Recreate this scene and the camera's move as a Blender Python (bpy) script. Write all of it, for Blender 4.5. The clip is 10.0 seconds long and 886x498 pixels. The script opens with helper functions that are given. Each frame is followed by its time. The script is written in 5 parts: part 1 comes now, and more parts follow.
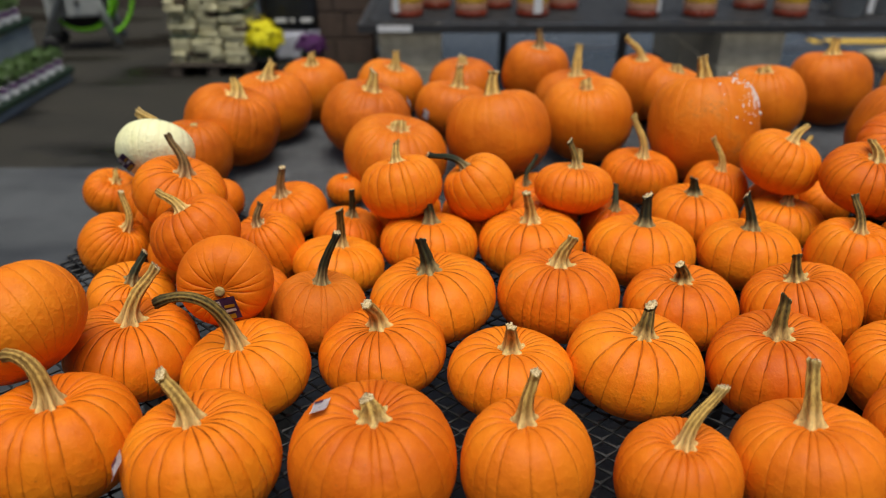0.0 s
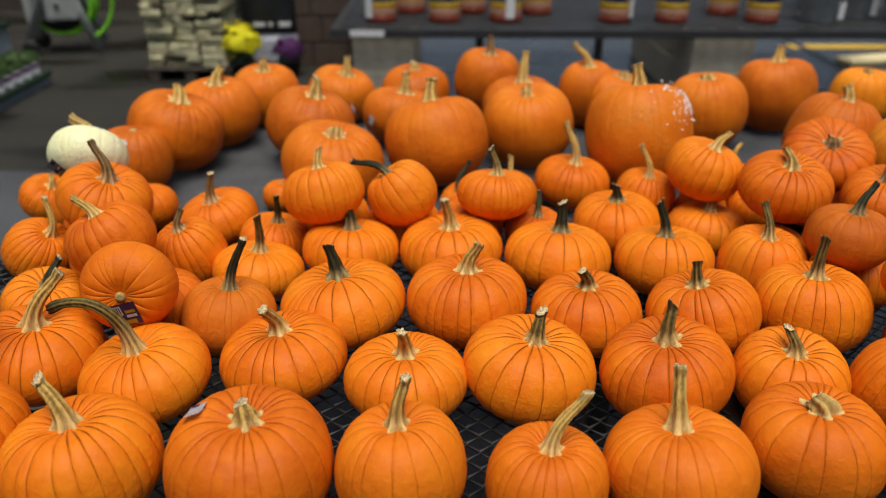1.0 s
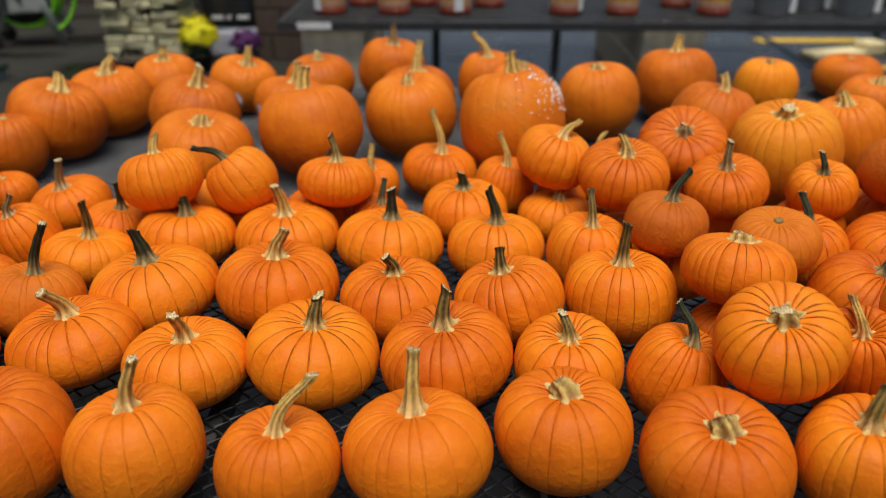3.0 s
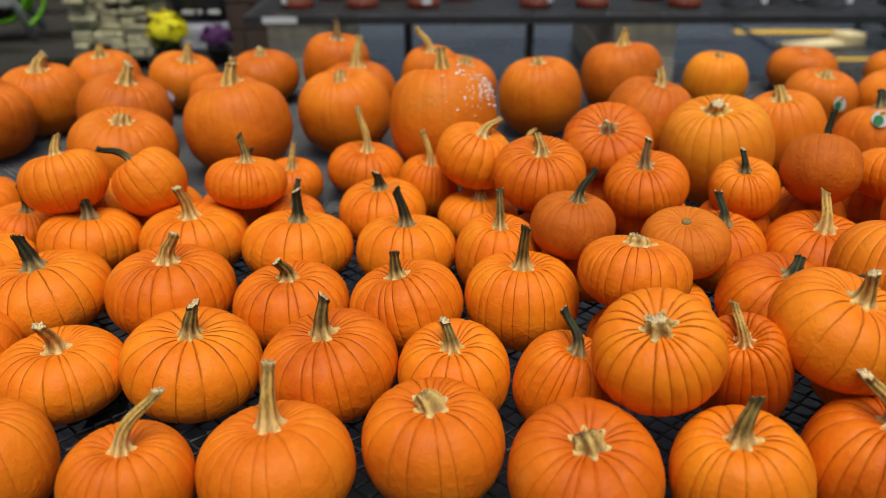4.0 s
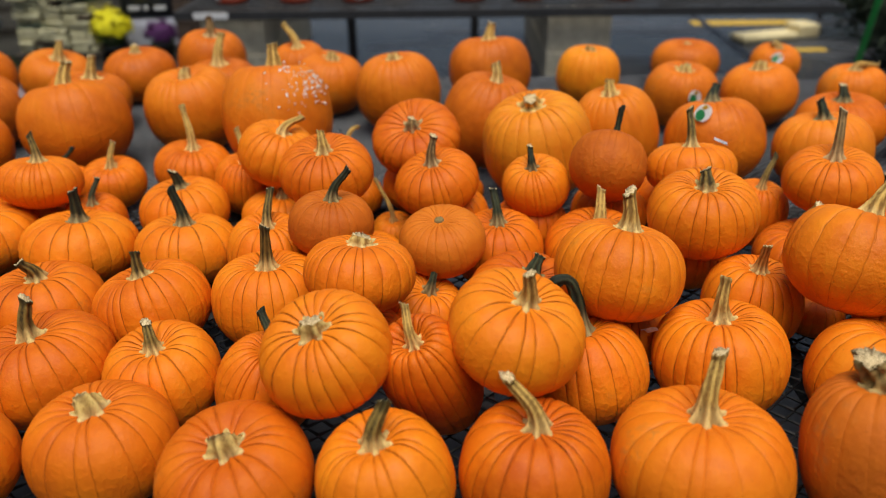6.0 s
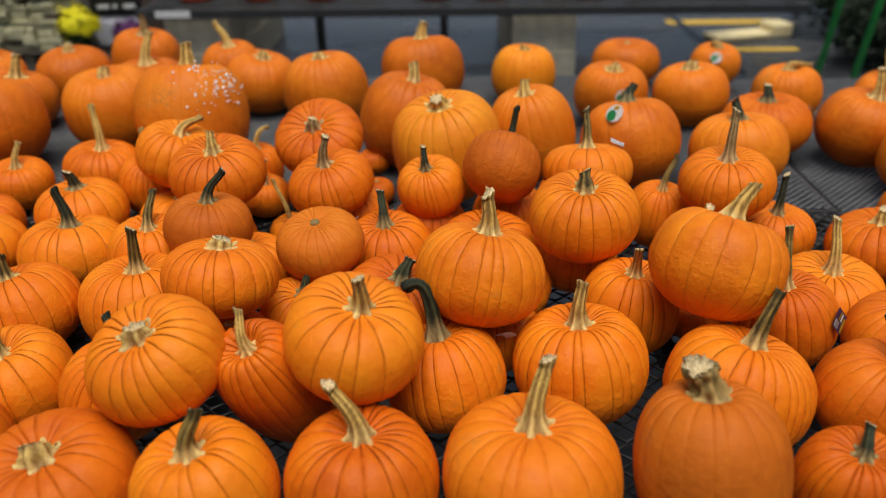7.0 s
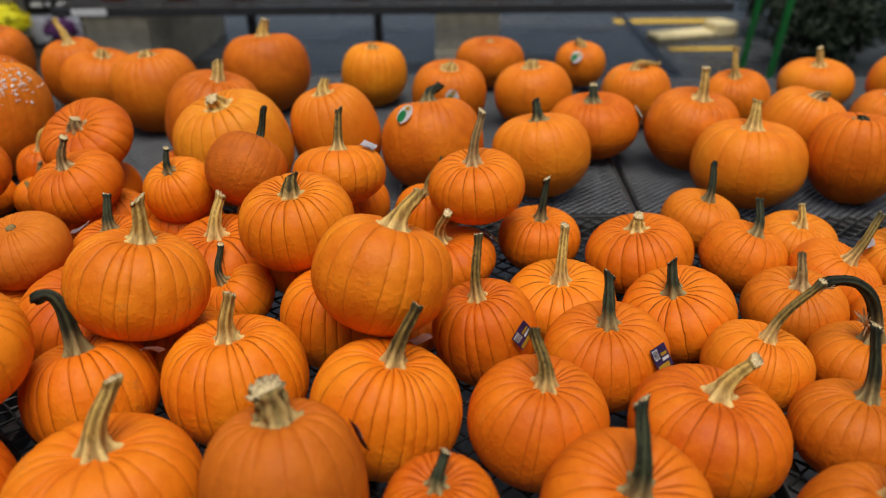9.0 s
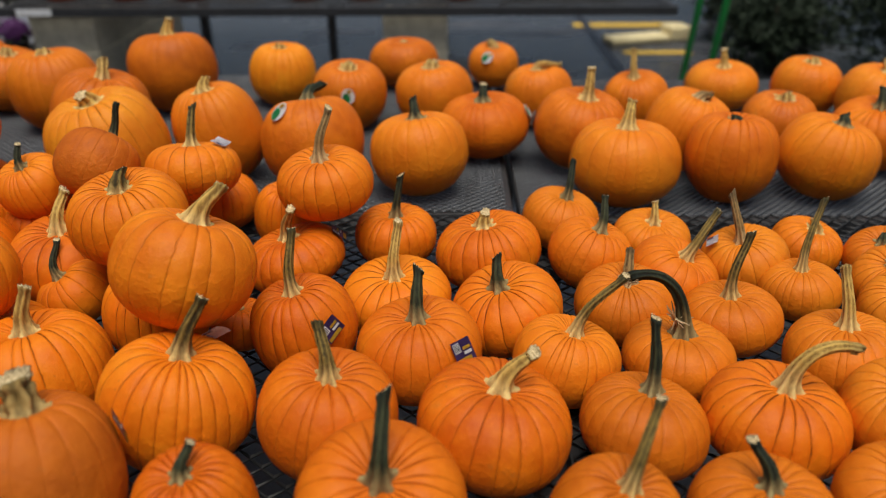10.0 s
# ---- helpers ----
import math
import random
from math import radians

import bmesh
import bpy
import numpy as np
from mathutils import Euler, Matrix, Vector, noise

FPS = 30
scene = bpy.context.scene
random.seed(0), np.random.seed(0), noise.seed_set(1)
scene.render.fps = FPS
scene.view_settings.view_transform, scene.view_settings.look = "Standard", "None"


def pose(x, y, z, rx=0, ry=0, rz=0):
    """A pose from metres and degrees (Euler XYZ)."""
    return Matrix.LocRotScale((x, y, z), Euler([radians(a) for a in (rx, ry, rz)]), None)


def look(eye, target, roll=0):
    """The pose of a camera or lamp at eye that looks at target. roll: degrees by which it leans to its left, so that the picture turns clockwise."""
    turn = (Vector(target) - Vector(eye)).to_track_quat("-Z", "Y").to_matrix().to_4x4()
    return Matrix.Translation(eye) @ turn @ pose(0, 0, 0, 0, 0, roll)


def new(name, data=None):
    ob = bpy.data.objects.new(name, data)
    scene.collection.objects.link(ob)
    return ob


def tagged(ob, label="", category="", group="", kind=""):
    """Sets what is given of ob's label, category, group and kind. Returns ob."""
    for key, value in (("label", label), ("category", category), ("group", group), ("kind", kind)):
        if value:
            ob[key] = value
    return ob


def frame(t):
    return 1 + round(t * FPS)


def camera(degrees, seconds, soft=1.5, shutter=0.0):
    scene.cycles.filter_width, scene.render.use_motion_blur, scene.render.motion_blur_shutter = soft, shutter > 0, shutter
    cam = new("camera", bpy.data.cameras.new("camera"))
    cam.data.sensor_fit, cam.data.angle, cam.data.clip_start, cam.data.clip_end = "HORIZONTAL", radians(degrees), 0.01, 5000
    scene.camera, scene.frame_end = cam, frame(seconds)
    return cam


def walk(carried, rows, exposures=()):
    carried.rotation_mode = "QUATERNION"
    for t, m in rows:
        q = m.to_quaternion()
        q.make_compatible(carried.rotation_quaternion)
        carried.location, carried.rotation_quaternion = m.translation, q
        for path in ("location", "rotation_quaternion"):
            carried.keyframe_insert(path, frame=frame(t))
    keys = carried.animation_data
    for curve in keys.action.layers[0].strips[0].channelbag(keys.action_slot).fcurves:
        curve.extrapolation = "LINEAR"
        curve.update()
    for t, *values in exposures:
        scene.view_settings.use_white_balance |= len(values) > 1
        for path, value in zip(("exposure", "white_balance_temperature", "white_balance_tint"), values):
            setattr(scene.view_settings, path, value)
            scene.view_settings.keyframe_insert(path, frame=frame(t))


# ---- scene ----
cam = camera(62.5, 10.0, soft=1.1)
cam.data.dof.use_dof = True
cam.data.dof.focus_distance, cam.data.dof.aperture_fstop = 1.22, 2.2
METRES, EYE, TILT, LEAN, TURN = 2.3, 1.47, -28.0, 0.0, 0.0
ROWS = [
    (0.0, 0.0, 0.0, 0.0, -0.0, 0.0, 0.0),
    (0.5, 0.0332, -0.0044, 0.0021, -0.15, 0.11, -0.01),
    (1.0, 0.0762, -0.0086, 0.0029, -0.09, 0.22, -0.12),
    (1.5, 0.1239, -0.0151, 0.0003, 0.11, 0.31, -0.27),
    (2.0, 0.1673, -0.0201, -0.0028, 0.36, 0.28, -0.37),
    (3.5, 0.2841, 0.0057, -0.0025, 0.36, -0.35, -0.21),
    (4.0, 0.3265, 0.0147, 0.0034, 0.29, -0.6, 0.04),
    (4.5, 0.3602, 0.0192, 0.0058, 0.37, -0.78, 0.2),
    (5.0, 0.4174, 0.016, 0.0071, 0.65, -0.93, 0.29),
    (5.5, 0.4808, 0.0191, 0.0074, 0.96, -1.06, 0.34),
    (7.0, 0.6348, 0.0327, 0.01, 0.89, -1.21, 0.3),
    (7.5, 0.6883, 0.0494, 0.0132, 0.8, -1.29, 0.3),
    (8.0, 0.7452, 0.062, 0.0165, 0.82, -1.36, 0.29),
    (8.5, 0.7916, 0.0676, 0.0208, 0.93, -1.41, 0.22),
    (9.0, 0.864, 0.0656, 0.0149, 1.18, -1.25, 0.12),
    (9.5, 0.9271, 0.0641, 0.0113, 1.08, -1.04, 0.06),
    (10.0, 0.9862, 0.0659, 0.0081, 0.48, -0.93, 0.04),
]
walk(cam, [(t, pose(0, 0, EYE, TILT, LEAN, TURN) @ pose(METRES * x, METRES * y, METRES * z, 90 + pitch, roll, yaw)) for t, x, y, z, yaw, pitch, roll in ROWS],
     exposures=[(0.0, 0.0), (3.5, 0.0), (5.5, 0.02), (7.0, -0.03), (9.0, -0.08), (10.0, -0.12)])

# ---- world and light ----
SUN_ELEVATION, SUN_ROTATION = radians(77), radians(200)
world = bpy.data.worlds.new("sky")
scene.world = world
world.use_nodes = True
wn = world.node_tree
sky = wn.nodes.new("ShaderNodeTexSky")
sky.sky_type, sky.sun_disc = "NISHITA", False
sky.sun_elevation, sky.sun_rotation = SUN_ELEVATION, SUN_ROTATION
sky.air_density, sky.dust_density = 1.0, 3.0
wn.nodes["Background"].inputs["Strength"].default_value = 0.078
wn.links.new(sky.outputs["Color"], wn.nodes["Background"].inputs["Color"])

sun = new("sun", bpy.data.lights.new("sun", "SUN"))
sun.data.energy, sun.data.angle, sun.data.color = 3.3, radians(46), (1.0, 0.95, 0.83)
sun.matrix_world = look((0.3, -1.05, 4.6), (0, 0, 0))


# ---- materials ----
def material(name):
    m = bpy.data.materials.new(name)
    m.use_nodes = True
    return m, m.node_tree, m.node_tree.nodes["Principled BSDF"]


def node(tree, kind, **values):
    n = tree.nodes.new(kind)
    for key, value in values.items():
        n.inputs[key.replace("_", " ")].default_value = value
    return n


def ramp(tree, source, stops):
    r = tree.nodes.new("ShaderNodeValToRGB")
    while len(r.color_ramp.elements) < len(stops):
        r.color_ramp.elements.new(0.5)
    for e, (at, colour) in zip(r.color_ramp.elements, stops):
        e.position = at
        e.color = (*colour, 1) if len(colour) == 3 else colour
    tree.links.new(source, r.inputs["Fac"])
    return r.outputs["Color"]


def mix(tree, fac, a, b, blend="MIX"):
    n = tree.nodes.new("ShaderNodeMix")
    n.data_type, n.blend_type = "RGBA", blend
    for socket, value in ((n.inputs[0], fac), (n.inputs[6], a), (n.inputs[7], b)):
        if isinstance(value, (float, int)):
            socket.default_value = value
        elif isinstance(value, tuple):
            socket.default_value = (*value, 1)
        else:
            tree.links.new(value, socket)
    return n.outputs[2]


def maths(tree, op, a, b=0.0, c=0.0):
    n = tree.nodes.new("ShaderNodeMath")
    n.operation = op
    for socket, value in zip(n.inputs, (a, b, c)):
        if isinstance(value, (float, int)):
            socket.default_value = value
        else:
            tree.links.new(value, socket)
    return n.outputs[0]


def grain(tree, scale, detail=4.0, rough=0.55, where="Object", stretch=None):
    co = tree.nodes.new("ShaderNodeTexCoord")
    n = node(tree, "ShaderNodeTexNoise", Scale=scale, Detail=detail, Roughness=rough)
    if stretch:
        mp = tree.nodes.new("ShaderNodeMapping")
        mp.inputs["Scale"].default_value = stretch
        tree.links.new(co.outputs[where], mp.inputs["Vector"])
        tree.links.new(mp.outputs["Vector"], n.inputs["Vector"])
    else:
        tree.links.new(co.outputs[where], n.inputs["Vector"])
    return n.outputs["Fac"]


def relief(tree, bsdf, height, strength, distance):
    b = node(tree, "ShaderNodeBump", Strength=strength, Distance=distance)
    tree.links.new(height, b.inputs["Height"])
    tree.links.new(b.outputs["Normal"], bsdf.inputs["Normal"])


def simple(name, dark, light, rough=0.6, scale=12.0, bump=0.15, metal=0.0, where="Object", stretch=None):
    """A surface of two tones mottled at two scales, with fine relief."""
    m, t, b = material(name)
    coarse = grain(t, scale, 5, 0.6, where, stretch)
    fine = grain(t, scale * 9, 3, 0.6, where, stretch)
    both = maths(t, "ADD", maths(t, "MULTIPLY", coarse, 0.7), maths(t, "MULTIPLY", fine, 0.3))
    t.links.new(ramp(t, both, ((0.32, dark), (0.68, light))), b.inputs["Base Color"])
    t.links.new(maths(t, "MULTIPLY_ADD", fine, 0.25, rough - 0.12), b.inputs["Roughness"])
    b.inputs["Metallic"].default_value = metal
    if bump:
        relief(t, b, both, bump, 0.004)
    return m


def skin(name, deep, main, pale, crease, line, rough, faded=0.5):
    """Pumpkin rind: mottled orange, narrow darker creases between the ribs (whole numbers of the first UV axis), warts, small scars."""
    m, t, b = material(name)
    uv = t.nodes.new("ShaderNodeUVMap")
    uv.uv_map = "ribs"
    xyz = t.nodes.new("ShaderNodeSeparateXYZ")
    t.links.new(uv.outputs["UV"], xyz.inputs["Vector"])
    info = t.nodes.new("ShaderNodeObjectInfo")
    broad = grain(t, 9.0, 3)
    mid = grain(t, 45.0, 5, 0.65)
    warts = grain(t, 110.0, 2, 0.5)
    fine = grain(t, 420.0, 3, 0.6)
    tone = maths(t, "ADD", maths(t, "MULTIPLY", broad, 0.70), maths(t, "MULTIPLY", mid, 0.22))
    tone = maths(t, "ADD", tone, maths(t, "MULTIPLY_ADD", info.outputs["Random"], 0.26, -0.08))
    colour = ramp(t, tone, ((0.27, deep), (0.5, main), (0.77, pale)))
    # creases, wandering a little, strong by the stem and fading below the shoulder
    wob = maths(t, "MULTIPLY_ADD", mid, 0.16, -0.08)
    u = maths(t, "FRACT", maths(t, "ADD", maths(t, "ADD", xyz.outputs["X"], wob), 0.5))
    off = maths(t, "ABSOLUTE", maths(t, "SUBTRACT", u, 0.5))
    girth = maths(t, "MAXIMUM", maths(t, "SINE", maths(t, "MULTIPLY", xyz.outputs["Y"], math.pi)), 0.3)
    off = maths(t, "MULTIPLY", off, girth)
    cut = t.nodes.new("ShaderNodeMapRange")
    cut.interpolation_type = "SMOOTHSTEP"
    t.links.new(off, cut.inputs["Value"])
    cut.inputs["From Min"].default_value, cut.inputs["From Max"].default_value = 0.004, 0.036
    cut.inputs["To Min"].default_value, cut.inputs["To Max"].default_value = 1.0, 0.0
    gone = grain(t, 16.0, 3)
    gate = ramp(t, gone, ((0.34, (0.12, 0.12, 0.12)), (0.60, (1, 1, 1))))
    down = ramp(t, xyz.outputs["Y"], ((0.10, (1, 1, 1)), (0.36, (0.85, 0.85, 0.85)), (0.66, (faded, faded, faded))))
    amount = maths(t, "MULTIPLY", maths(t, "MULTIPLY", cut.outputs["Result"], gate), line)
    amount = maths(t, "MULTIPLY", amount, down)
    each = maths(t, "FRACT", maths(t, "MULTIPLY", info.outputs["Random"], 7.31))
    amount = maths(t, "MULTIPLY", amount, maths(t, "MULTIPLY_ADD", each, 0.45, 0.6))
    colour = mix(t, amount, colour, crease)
    # pale bloom, scars and dirt
    bloom = ramp(t, grain(t, 24.0, 6, 0.7), ((0.52, (0, 0, 0)), (0.75, (1, 1, 1))))
    colour = mix(t, maths(t, "MULTIPLY", bloom, 0.28), colour, pale)
    spots = ramp(t, grain(t, 38.0, 4, 0.7), ((0.66, (0, 0, 0)), (0.74, (1, 1, 1))))
    colour = mix(t, maths(t, "MULTIPLY", spots, 0.30), colour, (0.34, 0.13, 0.03))
    specks = ramp(t, grain(t, 170.0, 1), ((0.75, (0, 0, 0)), (0.79, (1, 1, 1))))
    colour = mix(t, maths(t, "MULTIPLY", specks, 0.4), colour, (0.16, 0.06, 0.02))
    dots = ramp(t, grain(t, 300.0, 2, 0.6), ((0.60, (0, 0, 0)), (0.70, (1, 1, 1))))
    colour = mix(t, maths(t, "MULTIPLY", dots, 0.22), colour, pale)
    veins = ramp(t, grain(t, 85.0, 6, 0.75), ((0.34, (1, 1, 1)), (0.44, (0, 0, 0))))
    colour = mix(t, maths(t, "MULTIPLY", veins, 0.20), colour, deep)
    few = maths(t, "GREATER_THAN", maths(t, "FRACT", maths(t, "MULTIPLY", info.outputs["Random"], 13.7)), 0.62)
    scab = maths(t, "MULTIPLY", ramp(t, broad, ((0.58, (0, 0, 0)), (0.68, (1, 1, 1)))), ramp(t, grain(t, 130.0, 4, 0.7), ((0.42, (0, 0, 0)), (0.60, (1, 1, 1)))))
    colour = mix(t, maths(t, "MULTIPLY", maths(t, "MULTIPLY", scab, few), 0.5), colour, (0.28, 0.14, 0.05))
    t.links.new(colour, b.inputs["Base Color"])
    t.links.new(maths(t, "MULTIPLY_ADD", mid, 0.25, rough - 0.12), b.inputs["Roughness"])
    b.inputs["Specular IOR Level"].default_value = 0.2
    height = maths(t, "ADD", maths(t, "MULTIPLY", mid, 0.6), maths(t, "MULTIPLY", fine, 0.10))
    knobs = ramp(t, warts, ((0.46, (0, 0, 0)), (0.66, (1, 1, 1))))
    low = ramp(t, xyz.outputs["Y"], ((0.30, (0.15, 0.15, 0.15)), (0.55, (1, 1, 1))))
    height = maths(t, "ADD", height, maths(t, "MULTIPLY", maths(t, "MULTIPLY", knobs, low), 0.14))
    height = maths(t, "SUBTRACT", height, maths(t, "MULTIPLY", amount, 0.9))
    relief(t, b, height, 0.62, 0.006)
    return m


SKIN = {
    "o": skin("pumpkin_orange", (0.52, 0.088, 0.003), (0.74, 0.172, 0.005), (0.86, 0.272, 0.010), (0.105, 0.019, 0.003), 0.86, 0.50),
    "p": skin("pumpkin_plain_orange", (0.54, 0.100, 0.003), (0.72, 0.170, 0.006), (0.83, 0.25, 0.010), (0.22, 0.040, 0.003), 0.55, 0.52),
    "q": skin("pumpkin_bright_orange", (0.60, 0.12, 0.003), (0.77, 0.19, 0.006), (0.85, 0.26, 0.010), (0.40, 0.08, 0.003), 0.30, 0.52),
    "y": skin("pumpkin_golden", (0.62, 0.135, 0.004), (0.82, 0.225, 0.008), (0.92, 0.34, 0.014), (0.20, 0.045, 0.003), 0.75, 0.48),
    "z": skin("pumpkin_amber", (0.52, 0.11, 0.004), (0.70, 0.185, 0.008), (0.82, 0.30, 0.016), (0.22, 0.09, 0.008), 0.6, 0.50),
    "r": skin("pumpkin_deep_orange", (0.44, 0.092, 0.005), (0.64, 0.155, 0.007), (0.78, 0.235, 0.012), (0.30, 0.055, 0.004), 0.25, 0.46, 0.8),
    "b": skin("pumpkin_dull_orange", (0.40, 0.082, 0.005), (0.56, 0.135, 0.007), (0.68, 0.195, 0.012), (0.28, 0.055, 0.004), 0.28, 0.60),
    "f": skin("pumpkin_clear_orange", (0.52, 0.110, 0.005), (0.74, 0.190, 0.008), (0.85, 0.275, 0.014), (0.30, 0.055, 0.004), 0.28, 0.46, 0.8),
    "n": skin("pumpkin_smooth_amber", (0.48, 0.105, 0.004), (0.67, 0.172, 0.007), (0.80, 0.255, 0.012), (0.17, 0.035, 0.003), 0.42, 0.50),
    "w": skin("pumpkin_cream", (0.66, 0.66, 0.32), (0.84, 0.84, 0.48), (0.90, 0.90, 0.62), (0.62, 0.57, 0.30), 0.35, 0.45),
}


def stalk(name, foot, ridge, groove, tip):
    """Dry stem: pale corky foot, ridges lighter than the grooves between them (first UV axis), a fibrous pale cut end."""
    m, t, b = material(name)
    uv = t.nodes.new("ShaderNodeUVMap")
    uv.uv_map = "ribs"
    xyz = t.nodes.new("ShaderNodeSeparateXYZ")
    t.links.new(uv.outputs["UV"], xyz.inputs["Vector"])
    info = t.nodes.new("ShaderNodeObjectInfo")
    fibre = grain(t, 210.0, 5, 0.7, stretch=(1.0, 1.0, 0.12))
    patch = grain(t, 60.0, 4, 0.6)
    fine = grain(t, 420.0, 3, 0.6)
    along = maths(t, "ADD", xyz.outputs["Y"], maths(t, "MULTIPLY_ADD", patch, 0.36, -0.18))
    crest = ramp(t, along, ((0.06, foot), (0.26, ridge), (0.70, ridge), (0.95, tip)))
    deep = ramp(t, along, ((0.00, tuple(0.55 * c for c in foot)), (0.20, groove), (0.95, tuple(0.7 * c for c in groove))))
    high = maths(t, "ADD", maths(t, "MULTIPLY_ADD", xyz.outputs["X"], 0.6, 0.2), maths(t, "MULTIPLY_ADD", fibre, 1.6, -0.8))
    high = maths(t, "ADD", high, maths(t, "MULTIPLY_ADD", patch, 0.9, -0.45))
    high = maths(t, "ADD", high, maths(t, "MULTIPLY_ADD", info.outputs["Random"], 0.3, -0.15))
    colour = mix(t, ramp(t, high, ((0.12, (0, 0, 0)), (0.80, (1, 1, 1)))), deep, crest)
    cracks = ramp(t, fibre, ((0.30, (1, 1, 1)), (0.40, (0, 0, 0))))
    colour = mix(t, maths(t, "MULTIPLY", cracks, 0.55), colour, (0.025, 0.016, 0.008))
    cut = ramp(t, xyz.outputs["Y"], ((0.985, (0, 0, 0)), (1.0, (1, 1, 1))))
    pith = ramp(t, fine, ((0.36, (0.32, 0.20, 0.08)), (0.58, (0.82, 0.66, 0.38))))
    colour = mix(t, cut, colour, pith)
    t.links.new(colour, b.inputs["Base Color"])
    b.inputs["Roughness"].default_value = 0.68
    b.inputs["Specular IOR Level"].default_value = 0.25
    relief(t, b, maths(t, "ADD", fibre, maths(t, "MULTIPLY", fine, 0.5)), 0.7, 0.003)
    return m


STEM = {
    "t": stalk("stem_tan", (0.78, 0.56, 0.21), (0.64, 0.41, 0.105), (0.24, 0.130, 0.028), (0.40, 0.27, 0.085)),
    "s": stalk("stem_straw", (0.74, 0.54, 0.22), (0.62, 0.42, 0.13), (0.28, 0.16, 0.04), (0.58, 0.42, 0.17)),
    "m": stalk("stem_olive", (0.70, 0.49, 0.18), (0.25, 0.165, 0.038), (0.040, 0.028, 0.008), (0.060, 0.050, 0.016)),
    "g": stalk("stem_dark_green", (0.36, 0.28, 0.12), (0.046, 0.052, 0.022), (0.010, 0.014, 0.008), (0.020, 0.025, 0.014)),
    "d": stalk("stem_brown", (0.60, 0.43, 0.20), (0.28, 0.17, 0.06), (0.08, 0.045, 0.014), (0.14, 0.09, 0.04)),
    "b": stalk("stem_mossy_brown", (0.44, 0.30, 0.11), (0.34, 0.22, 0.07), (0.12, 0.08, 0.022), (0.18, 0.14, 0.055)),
}

METAL = simple("black_coated_steel", (0.008, 0.009, 0.010), (0.019, 0.020, 0.022), 0.60, 20, 0.2)
FINE_METAL = simple("grey_coated_steel", (0.060, 0.065, 0.074), (0.110, 0.118, 0.132), 0.38, 20, 0.2)
FRAME_METAL = simple("dark_steel_frame", (0.020, 0.021, 0.023), (0.045, 0.045, 0.047), 0.5, 25, 0.2)
CONCRETE = simple("grey_concrete_block", (0.32, 0.29, 0.22), (0.52, 0.48, 0.37), 0.9, 14, 0.5)
BROWN_BLOCK = simple("brown_masonry", (0.060, 0.040, 0.030), (0.105, 0.070, 0.052), 0.85, 14, 0.5)
MORTAR = simple("dark_mortar", (0.035, 0.028, 0.024), (0.06, 0.05, 0.042), 0.95, 30, 0.4)
LOG = simple("split_wood", (0.34, 0.31, 0.16), (0.74, 0.70, 0.46), 0.85, 10, 0.5)
BARK = simple("bark", (0.05, 0.035, 0.02), (0.12, 0.09, 0.055), 0.95, 30, 0.8)
WRAP = simple("green_printed_wrap", (0.10, 0.18, 0.10), (0.24, 0.34, 0.22), 0.3, 18, 0.1)
GREY_PLASTIC = simple("grey_plastic", (0.30, 0.32, 0.31), (0.44, 0.46, 0.45), 0.45, 18, 0.08)
BLACK_PLASTIC = simple("black_plastic", (0.012, 0.012, 0.014), (0.026, 0.026, 0.028), 0.4, 20, 0.08)
LIME = simple("lime_hose", (0.17, 0.55, 0.015), (0.27, 0.72, 0.03), 0.38, 25, 0.05)
YELLOW_PAINT = simple("yellow_road_paint", (0.45, 0.28, 0.03), (0.66, 0.43, 0.06), 0.75, 18, 0.25)
# sunlight on the kerb is put into this bright cream
KERB_SUNLIT = simple("sunlit_kerb_cream", (0.62, 0.50, 0.25), (0.85, 0.75, 0.46), 0.7, 12, 0.25)
GREEN_POST = simple("green_painted_steel", (0.016, 0.36, 0.055), (0.03, 0.50, 0.085), 0.38, 25, 0.08)
RED_TUB = simple("rust_red_plastic", (0.16, 0.022, 0.010), (0.28, 0.045, 0.02), 0.3, 15, 0.05)
PEACH = simple("peach_band", (0.36, 0.17, 0.10), (0.48, 0.26, 0.17), 0.4, 15, 0.05)
GOLD = simple("yellow_label", (0.48, 0.28, 0.015), (0.66, 0.42, 0.03), 0.4, 15, 0.04)
NAVY = simple("navy_label", (0.010, 0.022, 0.07), (0.02, 0.045, 0.13), 0.35, 15, 0.04)
WHITE = simple("white_card", (0.70, 0.71, 0.72), (0.86, 0.86, 0.86), 0.45, 20, 0.05)
FIBRE = simple("dry_stem_fibre", (0.34, 0.24, 0.11), (0.68, 0.56, 0.34), 0.8, 60, 0.3)
SILVER = simple("pale_foil_label", (0.55, 0.56, 0.62), (0.78, 0.78, 0.82), 0.28, 40, 0.1)
PURPLE_INK = simple("purple_label", (0.035, 0.018, 0.08), (0.07, 0.035, 0.14), 0.3, 40, 0.05)
GREEN_INK = simple("green_label", (0.015, 0.22, 0.06), (0.03, 0.34, 0.10), 0.3, 40, 0.05)
BAG_BLACK = simple("black_bag_film", (0.010, 0.011, 0.014), (0.022, 0.024, 0.028), 0.32, 7, 0.6)
BAG_PALE = simple("pale_bag_film", (0.48, 0.50, 0.60), (0.70, 0.72, 0.80), 0.35, 7, 0.5)
SOIL = simple("potting_soil", (0.02, 0.014, 0.01), (0.05, 0.035, 0.025), 0.95, 60, 0.8)
LEAF = simple("leaf_green", (0.040, 0.085, 0.018), (0.10, 0.18, 0.045), 0.55, 30, 0.1)
